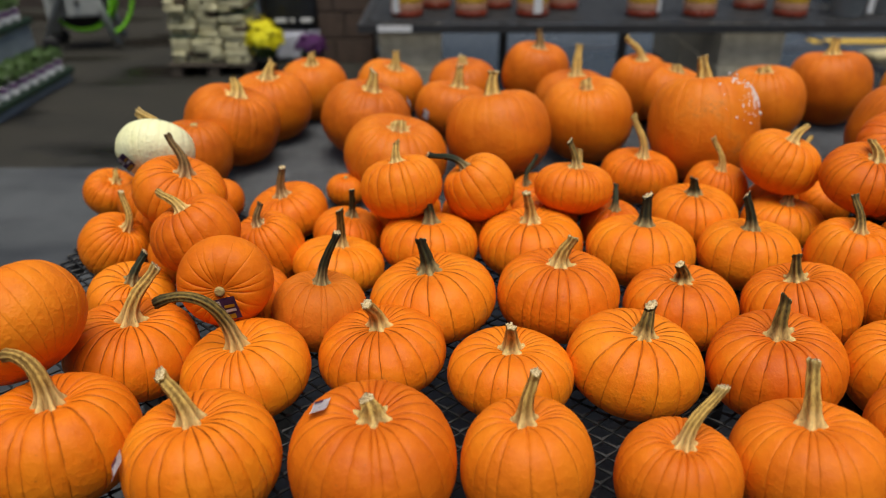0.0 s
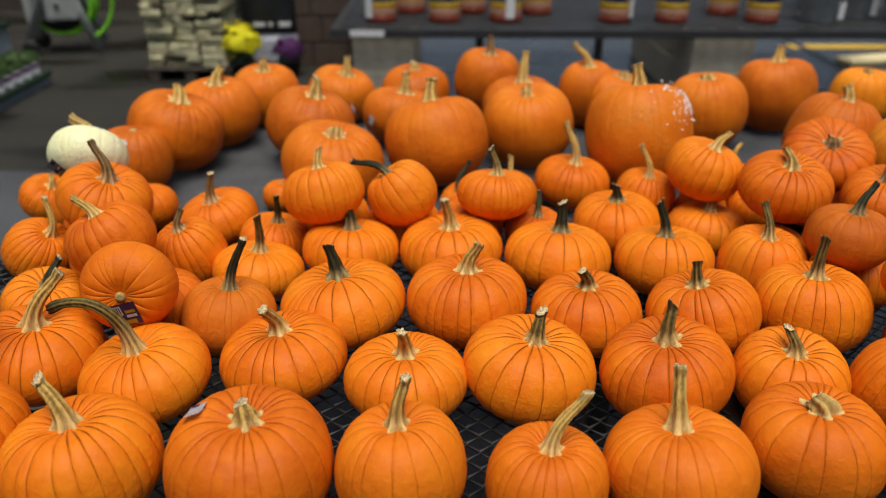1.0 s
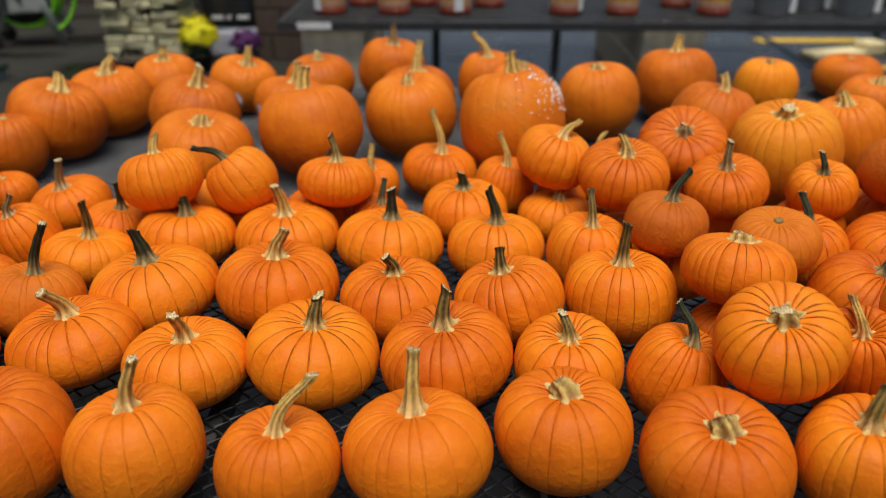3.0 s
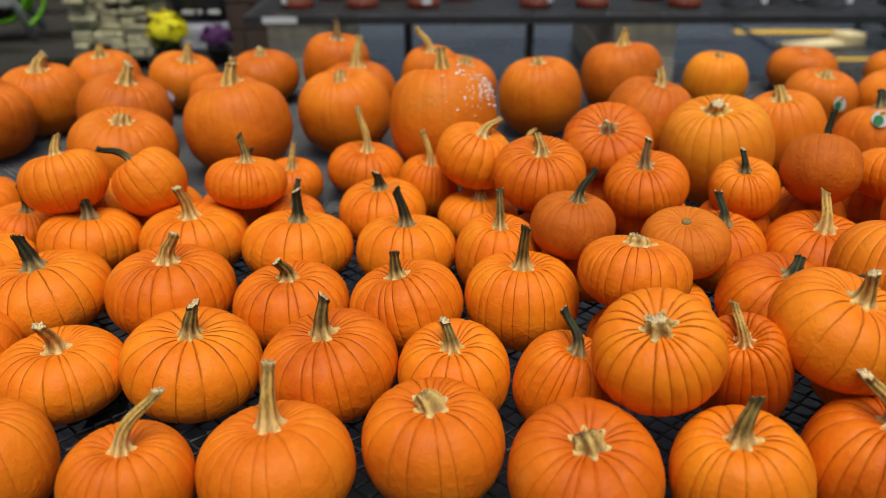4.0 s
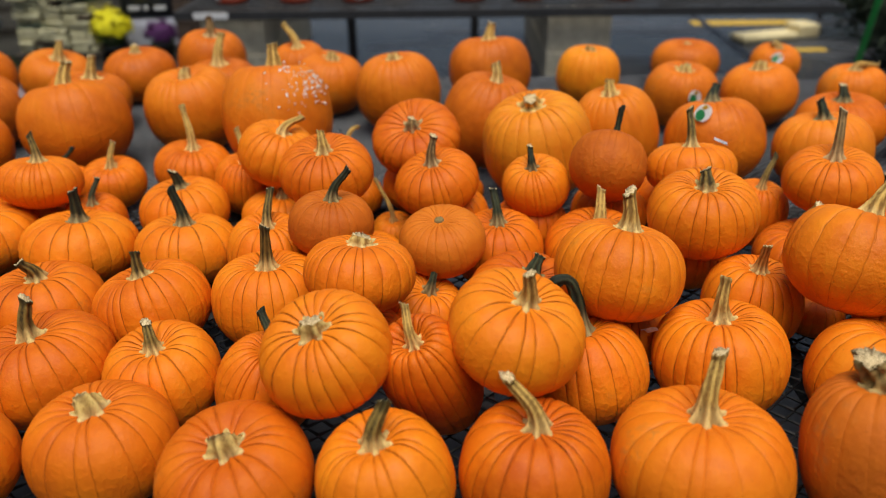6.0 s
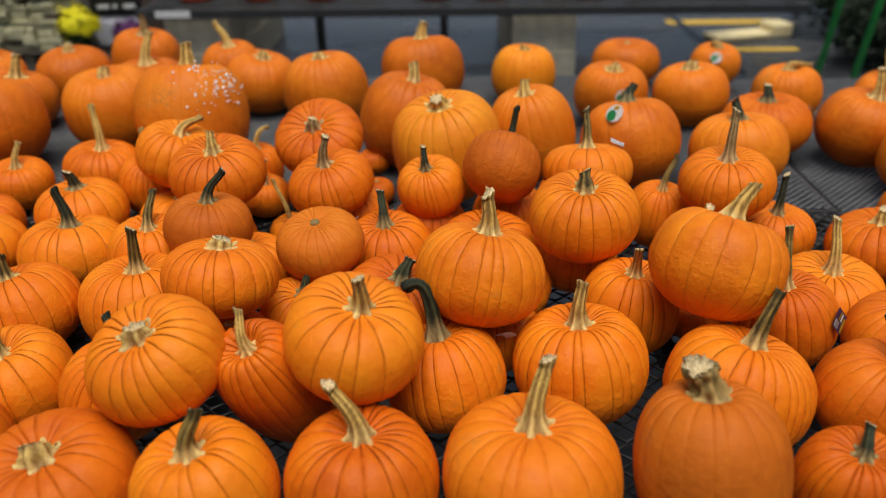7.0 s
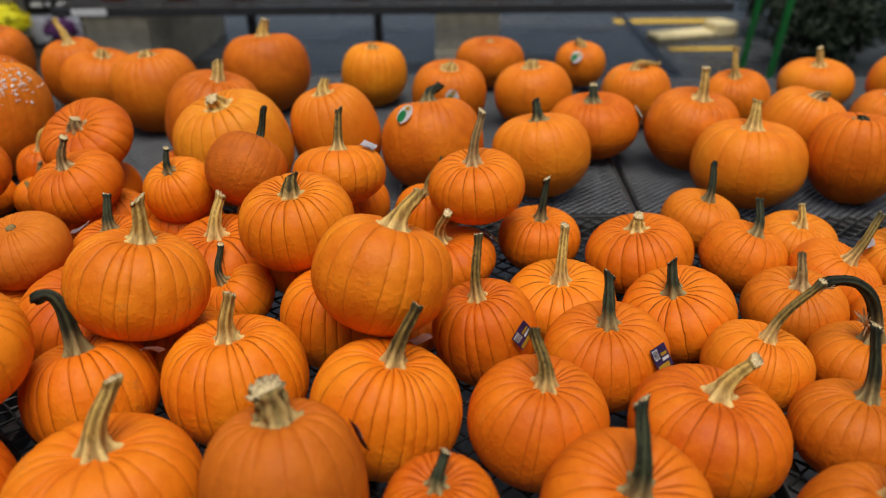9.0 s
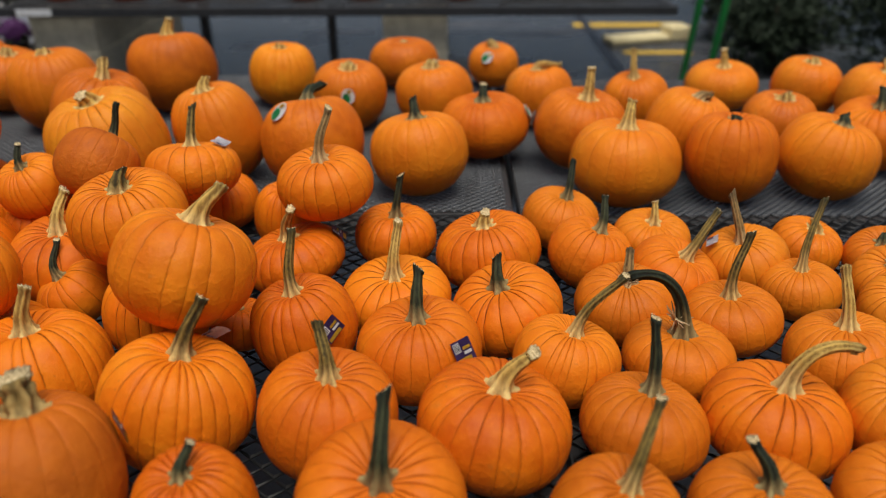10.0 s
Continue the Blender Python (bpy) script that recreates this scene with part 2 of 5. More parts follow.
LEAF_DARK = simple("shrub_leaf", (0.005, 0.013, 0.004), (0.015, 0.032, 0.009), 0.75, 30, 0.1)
PETAL_YELLOW = simple("yellow_petals", (0.86, 0.76, 0.006), (0.95, 0.90, 0.02), 0.6, 40, 0.1)
PETAL_PURPLE = simple("purple_petals", (0.05, 0.008, 0.07), (0.16, 0.03, 0.19), 0.6, 40, 0.1)
WOOD = simple("rough_pallet_wood", (0.05, 0.040, 0.030), (0.10, 0.08, 0.06), 0.9, 20, 0.5)
GREEN_DARK = simple("dark_green_plastic", (0.012, 0.030, 0.018), (0.026, 0.055, 0.032), 0.45, 20, 0.08)
BOUNCE_WALL = simple("bounce_wall_pale", (0.42, 0.41, 0.38), (0.58, 0.57, 0.53), 0.85, 4, 0.4)
PANEL = simple("pale_blue_panel", (0.20, 0.23, 0.26), (0.32, 0.36, 0.40), 0.5, 9, 0.1)
DARK_WALL = simple("added_wall_dark", (0.045, 0.034, 0.028), (0.085, 0.066, 0.055), 0.85, 4, 0.4)


def asphalt(name, dark, light, wet_from, wet_to, wet_rough):
    """Tarmac with stones in it, and damp patches that turn smooth."""
    m, t, b = material(name)
    stones = grain(t, 260.0, 2, 0.5)
    patch = grain(t, 3.0, 5, 0.6)
    tone = maths(t, "ADD", maths(t, "MULTIPLY", stones, 0.55), maths(t, "MULTIPLY", patch, 0.45))
    colour = ramp(t, tone, ((0.35, dark), (0.66, light)))
    wet = ramp(t, grain(t, 1.1, 3, 0.5, stretch=(0.6, 1.3, 1.0)), ((wet_from, (0, 0, 0)), (wet_to, (1, 1, 1))))
    colour = mix(t, wet, colour, mix(t, 1.0, colour, (0.5, 0.5, 0.52), "MULTIPLY"))
    t.links.new(colour, b.inputs["Base Color"])
    t.links.new(maths(t, "MULTIPLY_ADD", wet, wet_rough - 0.8, 0.8), b.inputs["Roughness"])
    relief(t, b, stones, 0.35, 0.004)
    return m


TARMAC = asphalt("damp_tarmac", (0.050, 0.054, 0.061), (0.110, 0.116, 0.128), 0.30, 0.50, 0.10)
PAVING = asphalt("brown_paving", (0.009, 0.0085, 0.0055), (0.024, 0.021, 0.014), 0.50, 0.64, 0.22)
APRON = asphalt("pale_apron", (0.040, 0.045, 0.050), (0.082, 0.088, 0.095), 0.42, 0.62, 0.3)


# ---- mesh helpers ----
def part(name, bm, mat, parent=None, label="", smooth=False):
    """Links a bmesh as one mesh object, under a thing or a part if given."""
    me = bpy.data.meshes.new(name)
    bm.to_mesh(me)
    bm.free()
    me.materials.append(mat)
    if smooth:
        me.shade_smooth()
    ob = new(name, me)
    if parent:
        ob.parent = parent
    if label:
        ob["label"] = label
    return ob


def thing(name, at, label, category, group="", turn=0.0):
    e = new(name)
    e.matrix_world = pose(*at, 0, 0, turn)
    e.empty_display_size = 0.05
    return tagged(e, label, category, group)


def box(bm, lo, hi, bevel=0.004):
    """A box from corner to corner, its edges rounded."""
    b = bmesh.new()
    bmesh.ops.create_cube(b, size=1)
    for v in b.verts:
        v.co = [l + (c + 0.5) * (h - l) for c, l, h in zip(v.co, lo, hi)]
    if bevel:
        bmesh.ops.bevel(b, geom=b.edges[:], offset=bevel, segments=2, affect="EDGES", profile=0.6)
    me = bpy.data.meshes.new("t")
    b.to_mesh(me)
    b.free()
    bm.from_mesh(me)
    bpy.data.meshes.remove(me)
    return bm


def boxed(*spans, bevel=0.004):
    bm = bmesh.new()
    for lo, hi in spans:
        box(bm, lo, hi, bevel)
    return bm


def lathe(profile, n=28, bm=None, at=(0, 0, 0)):
    """A turned shape from (radius, height) pairs."""
    bm = bm or bmesh.new()
    rings = []
    for r, z in profile:
        rings.append([bm.verts.new((at[0] + r * math.cos(2 * math.pi * i / n), at[1] + r * math.sin(2 * math.pi * i / n), at[2] + z)) for i in range(n)])
    for a, b in zip(rings, rings[1:]):
        for i in range(n):
            bm.faces.new((a[i], a[(i + 1) % n], b[(i + 1) % n], b[i]))
    if profile[0][0] > 1e-4:
        bm.faces.new(rings[0][::-1])
    if profile[-1][0] > 1e-4:
        bm.faces.new(rings[-1])
    return bm


def tube(points, radius, n=10, bm=None):
    """A pipe along points; radius a number, or one for each point."""
    bm = bm or bmesh.new()
    pts = [Vector(p) for p in points]
    radii = radius if isinstance(radius, (list, tuple)) else [radius] * len(pts)
    rings, side = [], None
    for i, (p, r) in enumerate(zip(pts, radii)):
        d = (pts[min(i + 1, len(pts) - 1)] - pts[max(i - 1, 0)]).normalized()
        if side is None:
            side = d.orthogonal().normalized()
        side = (side - d * side.dot(d)).normalized()
        up = d.cross(side)
        rings.append([bm.verts.new(p + (side * math.cos(2 * math.pi * k / n) + up * math.sin(2 * math.pi * k / n)) * r) for k in range(n)])
    for a, b in zip(rings, rings[1:]):
        for k in range(n):
            bm.faces.new((a[k], a[(k + 1) % n], b[(k + 1) % n], b[k]))
    bm.faces.new(rings[0][::-1])
    bm.faces.new(rings[-1])
    return bm


def leaves(centre, radii, count, size, rng, bm=None, shell=0.55):
    """Many small folded leaves filling an uneven clump."""
    bm = bm or bmesh.new()
    for _ in range(count):
        d = Vector((rng.gauss(0, 1), rng.gauss(0, 1), rng.gauss(0, 1))).normalized()
        lump = 1 + 0.35 * noise.noise(d * 2.3 + Vector(centre))
        r = (shell + (1 - shell) * rng.random()) * lump
        p = Vector(centre) + Vector((d.x * radii[0], d.y * radii[1], d.z * radii[2])) * r
        s = size * rng.uniform(0.6, 1.3)
        m = Matrix.Translation(p) @ Euler((rng.uniform(-1.2, 1.2), rng.uniform(-1.2, 1.2), rng.uniform(0, 6.3))).to_matrix().to_4x4()
        v = [bm.verts.new(m @ Vector(c)) for c in ((0, -s, 0), (s * 0.45, 0, s * 0.18), (0, s, 0), (-s * 0.45, 0, s * 0.18))]
        bm.faces.new((v[0], v[1], v[2]))
        bm.faces.new((v[0], v[2], v[3]))
    return bm


def structure(name, bm, mat, label, category):
    return tagged(part(name, bm, mat), label, category, "", "structure")


# ---- ground, pavement, walls ----
bm = bmesh.new()
bmesh.ops.create_grid(bm, x_segments=8, y_segments=8, size=400)
structure("ground", bm, TARMAC, "dark damp grey tarmac with wet patches", "ground")
structure("pavement", boxed(((-12, -6, -0.1), (-0.45, 9.0, 0.004)), bevel=0.002), PAVING, "dark brown paving beside the added wall", "pavement")
structure("apron", boxed(((-12, -6, -0.05), (-0.8, 3.68, 0.010)), bevel=0.002), APRON, "pale grey concrete apron, scuffed and damp", "pavement")
# north and west walls are added to keep sky reflections off the left ground
structure("wall_north", boxed(((-9, 8.6, 0), (-2.2, 8.9, 3.6)), bevel=0.01), DARK_WALL, "dark brown wall added to darken ground reflections", "wall")
# unseen, added behind the camera to block low sky and bounce light
structure("wall_south", boxed(((-9.2, -3.6, 0), (12, -3.3, 3.2)), bevel=0.01), BOUNCE_WALL, "unseen pale grey wall added to bounce light", "wall")
structure("wall_west", boxed(((-9.2, -6, 0), (-8.9, 8.9, 3.6)), bevel=0.01), DARK_WALL, "dark brown wall added to darken ground reflections", "wall")

# road markings and kerb beyond the rack
structure("road_marking", boxed(((3.38, 6.75, 0.001), (4.35, 6.93, 0.005)), bevel=0.001), YELLOW_PAINT, "worn yellow painted line on tarmac", "road marking")
structure("road_marking", boxed(((3.62, 5.80, 0.001), (4.15, 5.90, 0.005)), bevel=0.001), YELLOW_PAINT, "worn yellow painted line on tarmac", "road marking")
# the kerb's colour stands for the sun falling on it
kerb_turn = Matrix.Translation((3.90, 6.26, 0)) @ Matrix.Rotation(radians(16), 4, "Z")
for k, (x0, x1, h) in enumerate(((-0.36, 0.16, 0.05), (0.166, 0.36, 0.11))):
    bm = boxed(((x0, -0.10, 0), (x1, 0.10, h)), bevel=0.02)
    bm.transform(kerb_turn)
    structure("kerb", bm, KERB_SUNLIT, "kerb stone on tarmac, sunlight put into its cream colour", "kerb")
structure("tarmac_joint", boxed(((3.46, 5.2, 0.001), (3.53, 9.5, 0.006)), bevel=0.001), BLACK_PLASTIC, "black sealed joint across the tarmac", "joint")

# ---- benches of expanded steel ----
BENCH_TOP = 0.638


def strands(x0, x1, y0, y1, long, short, wide, mat, top, thick=0.003):
    """Expanded steel sheet: zigzag strands that meet in diamonds, with real thickness."""
    rows, cols = int((y1 - y0) / short), int((x1 - x0) / (long / 2))
    verts, faces = [], []
    for j in range(rows):
        base = len(verts)
        for k in range(cols + 1):
            y = y0 + (j + 0.5) * short + (short / 2 - wide * 0.4) * (1 if (k + j) % 2 else -1)
            x = x0 + k * long / 2
            tip = 0.0012 if (k + j) % 2 else -0.0012
            verts += [(x, y - wide / 2, top - thick + tip), (x, y + wide / 2, top - thick - tip), (x, y + wide / 2, top - tip), (x, y - wide / 2, top + tip)]
        for k in range(cols):
            a = base + 4 * k
            faces += [(a + i, a + (i + 1) % 4, a + 4 + (i + 1) % 4, a + 4 + i) for i in range(4)]
    me = bpy.data.meshes.new("mesh_panel")
    me.from_pydata(verts, [], faces)
    me.materials.append(mat)
    return me


def bench(x0, x1, y0, y1, long, short, wide, mat, words, top=BENCH_TOP):
    b = thing("display_bench", ((x0 + x1) / 2, (y0 + y1) / 2, 0), words, "bench", "display benches")
    inv = Matrix.Translation((-(x0 + x1) / 2, -(y0 + y1) / 2, 0))
    me = strands(x0 + 0.004, x1 - 0.004, y0 + 0.004, y1 - 0.004, long, short, wide, mat, top)
    me.transform(inv)
    panel = new("mesh_panel", me)
    panel.parent = b
    z0, z1 = top - 0.045, top - 0.006
    for lo, hi in (((x0, y0, z0), (x1, y0 + 0.035, z1)), ((x0, y1 - 0.035, z0), (x1, y1, z1)), ((x0, y0 + 0.036, z0), (x0 + 0.035, y1 - 0.036, z1)), ((x1 - 0.035, y0 + 0.036, z0), (x1, y1 - 0.036, z1))):
        bm = boxed((lo, hi))
        bm.transform(inv)
        part("edge_rail", bm, FRAME_METAL, b)
    for k in range(1, 3):
        x = x0 + (x1 - x0) * k / 3
        bm = boxed(((x - 0.015, y0 + 0.036, z0), (x + 0.015, y1 - 0.036, top - 0.007)))
        bm.transform(inv)
        part("cross_bar", bm, FRAME_METAL, b)
    for x in (x0 + 0.04, x1 - 0.09):
        for y in (y0 + 0.04, y1 - 0.09):
            bm = boxed(((x, y, 0), (x + 0.05, y + 0.05, z0 - 0.001)))
            bm.transform(inv)
            part("leg", bm, FRAME_METAL, b)


for x0, x1 in ((-0.90, 0.70), (0.715, 2.425), (2.445, 4.15)):
    bench(x0, x1, 0.50, 1.725, 0.042, 0.019, 0.0042, METAL, "long black steel display bench with diamond mesh top")
    bench(x0, x1, 1.735, 2.96, 0.024, 0.0105, 0.0040, FINE_METAL, "long dark steel display bench with fine mesh top", BENCH_TOP - (0.022 if x0 > 2.4 else 0.0))

# ---- plant rack on concrete blocks, behind the benches ----
RACK_Y0, RACK_Y1, RACK_Z = 4.80, 6.50, 0.545
rack = thing("plant_rack", (1.5, 5.65, 0), "long low black steel rack with a slatted deck", "rack")


def on_rack(bm, name, mat, label=""):
    bm.transform(Matrix.Translation((-1.5, -5.65, 0)))
    return part(name, bm, mat, rack, label)


on_rack(boxed(((-0.55, RACK_Y0, RACK_Z - 0.055), (3.68, RACK_Y0 + 0.04, RACK_Z))), "front_rail", FRAME_METAL)
on_rack(boxed(((-0.55, RACK_Y1 - 0.04, RACK_Z - 0.055), (3.68, RACK_Y1, RACK_Z))), "back_rail", FRAME_METAL)
for k in range(5):
    x = -0.55 + k * 1.0475
    on_rack(boxed(((x, RACK_Y0 + 0.041, RACK_Z - 0.05), (x + 0.04, RACK_Y1 - 0.041, RACK_Z - 0.004))), "cross_rail", FRAME_METAL)
for k in range(26):
    y = RACK_Y0 + 0.07 + k * 0.062
    on_rack(boxed(((-0.50, y, RACK_Z - 0.003), (3.64, y + 0.034, RACK_Z + 0.006)), bevel=0.002), "slat", FRAME_METAL)
for x, y in ((0.46, 5.68), (1.39, 5.75), (-0.52, 6.4)):
    on_rack(boxed(((x - 0.03, y - 0.03, 0), (x + 0.03, y + 0.03, RACK_Z - 0.056))), "leg", FRAME_METAL)
on_rack(boxed(((-0.42, RACK_Y0 - 0.004, RACK_Z - 0.047), (-0.20, RACK_Y0 - 0.001, RACK_Z - 0.006)), bevel=0.001), "price_strip", WHITE, "white card price strip")


def block_wall(x, y):
    """Two courses of hollow concrete blocks running back under the rack."""
    for row in range(2):
        for k in range(4):
            y0 = y + k * 0.41 + (0.02 if row else 0)
            b = thing("concrete_block", (x, y0 + 0.2, row * 0.242), "weathered grey concrete block under the rack", "block", "rack supports")
            bm = bmesh.new()
            w = 0.205 if row else 0.21
            for lo, hi in (((-w, -0.2, 0), (-w + 0.04, 0.2, 0.24)), ((w - 0.04, -0.2, 0), (w, 0.2, 0.24)), ((-w + 0.041, -0.2, 0), (w - 0.041, -0.16, 0.24)), ((-w + 0.041, 0.16, 0), (w - 0.041, 0.2, 0.24)), ((-0.02, -0.159, 0), (0.02, 0.159, 0.24))):
                box(bm, lo, hi, 0.006)
            part("shell", bm, CONCRETE, b)


block_wall(-0.22, 4.90)
block_wall(2.05, 4.88)


def tub(x, y, turn):
    t = thing("feed_tub", (x, y, RACK_Z + 0.007), "rust-red plastic tub with a yellow and navy label", "tub", "tubs on the rack", turn)
    part("base", lathe([(0.100, 0), (0.108, 0.006), (0.108, 0.038), (0.104, 0.042)], 32), RED_TUB, t, "rust-red base", True)
    part("band", lathe([(0.1045, 0.0425), (0.106, 0.046), (0.107, 0.088), (0.105, 0.091)], 32), PEACH, t, "peach band", True)
    part("yellow_band", lathe([(0.1055, 0.0915), (0.1075, 0.095), (0.1075, 0.128), (0.106, 0.131)], 32), GOLD, t, "yellow band", True)
    part("label_wrap", lathe([(0.1065, 0.1315), (0.1075, 0.135), (0.1085, 0.27), (0.107, 0.275)], 32), NAVY, t, "navy blue label", True)
    part("lid", lathe([(0.112, 0.2755), (0.115, 0.28), (0.115, 0.31), (0.108, 0.318), (0.0, 0.32)], 32), RED_TUB, t, "", True)
    bm = boxed(((-0.03, -0.1125, 0.03), (0.03, -0.1095, 0.20)), bevel=0.001)
    if turn:
        part("hang_card", bm, WHITE, t, "white card")
    else:
        bm.free()


for x, y, turn in ((-0.24, 5.08, -40), (0.19, 5.08, 0), (0.60, 5.08, 12), (0.84, 5.36, 0), (1.34, 5.08, 55), (1.72, 5.08, 0), (2.16, 5.36, 0), (2.33, 5.08, 0), (0.38, 5.40, 0), (-0.05, 5.40, 0)):
    tub(x, y, turn)


def grey_pot(x, y):
    p = thing("planter", (x, y, RACK_Z + 0.007), "plain grey plastic planter with a white tag", "planter", "planters on the rack")
    part("pot", lathe([(0.095, 0), (0.10, 0.006), (0.125, 0.22), (0.135, 0.225), (0.135, 0.25), (0.122, 0.25), (0.118, 0.2), (0.0, 0.19)], 32), GREY_PLASTIC, p, "", True)
    part("tag", boxed(((0.10, -0.07, 0.02), (0.14, -0.066, 0.13)), bevel=0.001), WHITE, p, "white plastic tag")


for x, y in ((2.72, 5.10), (3.02, 5.25), (3.28, 5.10), (2.90, 5.6), (3.30, 5.6)):
    grey_pot(x, y)

# ---- brown masonry column ----
col = structure("column", boxed(((-0.985, 6.02, 0), (-0.585, 6.42, 3.4)), bevel=0.004), MORTAR, "brown masonry column", "column")
for k in range(15):
    z = 0.003 + k * 0.205
    for name, lo, hi in (("brick", (-0.995, 6.005, z), (-0.792 if k % 2 else -0.88, 6.43, z + 0.193)), ("brick", (-0.780 if k % 2 else -0.868, 6.005, z), (-0.575, 6.43, z + 0.193))):
        part(name, boxed((lo, hi), bevel=0.008), BROWN_BLOCK, col)

# ---- stack of wrapped firewood on a pallet ----
pallet = thing("pallet", (-1.76, 5.86, 0), "dark rough wooden pallet under firewood", "pallet")
for k in range(3):
    part("bearer", boxed(((-0.32 + k * 0.28, -0.28, 0), (-0.24 + k * 0.28, 0.28, 0.08)), bevel=0.005), WOOD, pallet)
for k in range(5):
    part("board", boxed(((-0.33, -0.29 + k * 0.12, 0.081), (0.33, -0.20 + k * 0.12, 0.10)), bevel=0.004), WOOD, pallet)


def bundle(x, y, z, wide, rng):
    b = thing("firewood_bundle", (x, y, z), "pale split firewood bundle in green printed wrap", "firewood", "stacked firewood")
    z = 0.002
    while z < 0.150:
        h = rng.uniform(0.030, 0.052)
        cut = rng.choice((wide / 2, wide / 2, 0.0, wide * 0.2))
        spans = [(-wide / 2, cut - 0.004), (cut + 0.004, wide / 2)]
        for x0, x1 in spans:
            if x1 - x0 < 0.03:
                continue
            front = -0.23 + rng.uniform(-0.03, 0.03)
            bm = boxed(((x0, front, z), (x1 - rng.uniform(0, 0.012), 0.22, z + h)), bevel=min(0.012, h * 0.3))
            for v in bm.verts:
                v.co += Vector((0, 0.012, 0.004)) * noise.noise(v.co * 25 + Vector((x, y, z)))
            part("log", bm, LOG if rng.random() < 0.82 else BARK, b)
        z += h + 0.003
    part("wrap", boxed(((-wide / 2, -0.20, 0.1815), (wide / 2, 0.20, 0.188)), bevel=0.002), WRAP, b, "green printed film")


rng = random.Random(11)
for row in range(5):
    x = -2.07
    for wide in ((0.22, 0.17, 0.22) if row % 2 else (0.17, 0.24, 0.20)):
        bundle(x + wide / 2, 5.84 + rng.uniform(-0.02, 0.02), 0.102 + row * 0.190, wide - 0.012, rng)
        x += wide

# ---- potting soil bags, flowers ----


def soil_bag(x, y, tall, wide, turn):
    b = thing("soil_bag", (x, y, 0), "upright black and pale potting soil bag", "soil bag", "", turn)

    def pillow(z0, z1, depth):
        bm = bmesh.new()
        bmesh.ops.create_grid(bm, x_segments=14, y_segments=14, size=0.5)
        for v in bm.verts:
            u, w = v.co.x * 2, v.co.y * 2
            v.co = (u * wide / 2 * (1 - 0.03 * w * w), -depth * ((1 - u ** 4) * (1 - abs(w) ** 5)) ** 0.6 + 0.012 * noise.noise(Vector((u * 2, w * 3, x))), z0 + (w + 1) / 2 * (z1 - z0))
        bmesh.ops.solidify(bm, geom=bm.faces[:], thickness=-0.04)
        return bm

    part("lower_film", pillow(0.0, tall * 0.29, 0.09), BAG_PALE, b, "pale grey printed film", True)
    part("upper_film", pillow(tall * 0.29 + 0.003, tall, 0.10), BAG_BLACK, b, "black printed film", True)
    for k, (lo, hi) in enumerate(((-0.14, -0.05), (0.06, 0.15), (-0.02, 0.01))):
        part("print_bar", boxed(((lo, -0.125, tall * 0.42), (hi, -0.117, tall * 0.42 + 0.03)), bevel=0.001), WHITE, b)


soil_bag(-1.20, 6.10, 0.80, 0.50, 4)
soil_bag(-1.28, 6.30, 0.80, 0.50, -3)


def flower_pot(name, x, y, z, label, petals, spread, count):
    """A pot with a mound of leaves under many small flower heads."""
    p = thing(name, (x, y, 0), label, "potted flower")
    r = random.Random(int(abs(x) * 100))
    part("pot", lathe([(0.06, 0), (0.065, 0.004), (0.085, 0.12), (0.092, 0.122), (0.092, 0.14), (0.08, 0.14), (0.078, 0.12), (0, 0.118)], 24), BLACK_PLASTIC, p, "", True)
    part("foliage", leaves((0, 0, z - 0.05), (spread * 0.8, spread * 0.8, spread * 0.75), 420, 0.022, r), LEAF, p)
    bm = bmesh.new()
    for _ in range(count):
        d = Vector((r.gauss(0, 1), r.gauss(0, 1), abs(r.gauss(0, 1)) * 0.9 - 0.25)).normalized()
        c = Vector((0, 0, z)) + Vector((d.x * spread, d.y * spread, d.z * spread)) * r.uniform(0.80, 1.10) * (1 + 0.45 * noise.noise(d * 2.4 + Vector((x, y, 0))))
        turn = d.to_track_quat("Z", "Y").to_matrix()
        for ring_r, lift, n in ((0.020, 0.0, 9), (0.012, 0.005, 6)):
            for k in range(n):
                a = 2 * math.pi * k / n + r.uniform(-0.2, 0.2)
                da = 0.28
                q = [(0, 0, lift), (math.cos(a - da) * ring_r, math.sin(a - da) * ring_r, lift + 0.003), (math.cos(a) * ring_r * 1.25, math.sin(a) * ring_r * 1.25, lift + 0.001), (math.cos(a + da) * ring_r, math.sin(a + da) * ring_r, lift + 0.003)]
                bm.faces.new([bm.verts.new(c + turn @ Vector(v)) for v in q])
    part("blossom_mass", bm, petals, p, "dense small flower heads")
    return p


flower_pot("yellow_mum", -1.36, 5.66, 0.27, "bright yellow chrysanthemum in a black pot", PETAL_YELLOW, 0.128, 330)
flower_pot("purple_mum", -1.02, 5.74, 0.20, "dark purple chrysanthemum in a black pot", PETAL_PURPLE, 0.10, 150)

# ---- hose reel cart ----
cart = thing("hose_reel_cart", (-3.13, 6.6, 0), "grey plastic hose reel cart with lime green hose", "hose reel", "", 12)
for y in (-0.16, 0.16):
    part("side_frame", tube([(-0.30, y, 0.10), (-0.02, y, 0.74), (0.05, y, 0.76), (0.26, y, 0.05)], 0.035), GREY_PLASTIC, cart, "", True)
part("brace", boxed(((-0.27, -0.15, 0.28), (-0.05, 0.15, 0.50))), GREY_PLASTIC, cart)
part("front_panel", boxed(((-0.10, -0.20, 0.30), (0.16, -0.175, 0.60)), bevel=0.02), GREY_PLASTIC, cart)
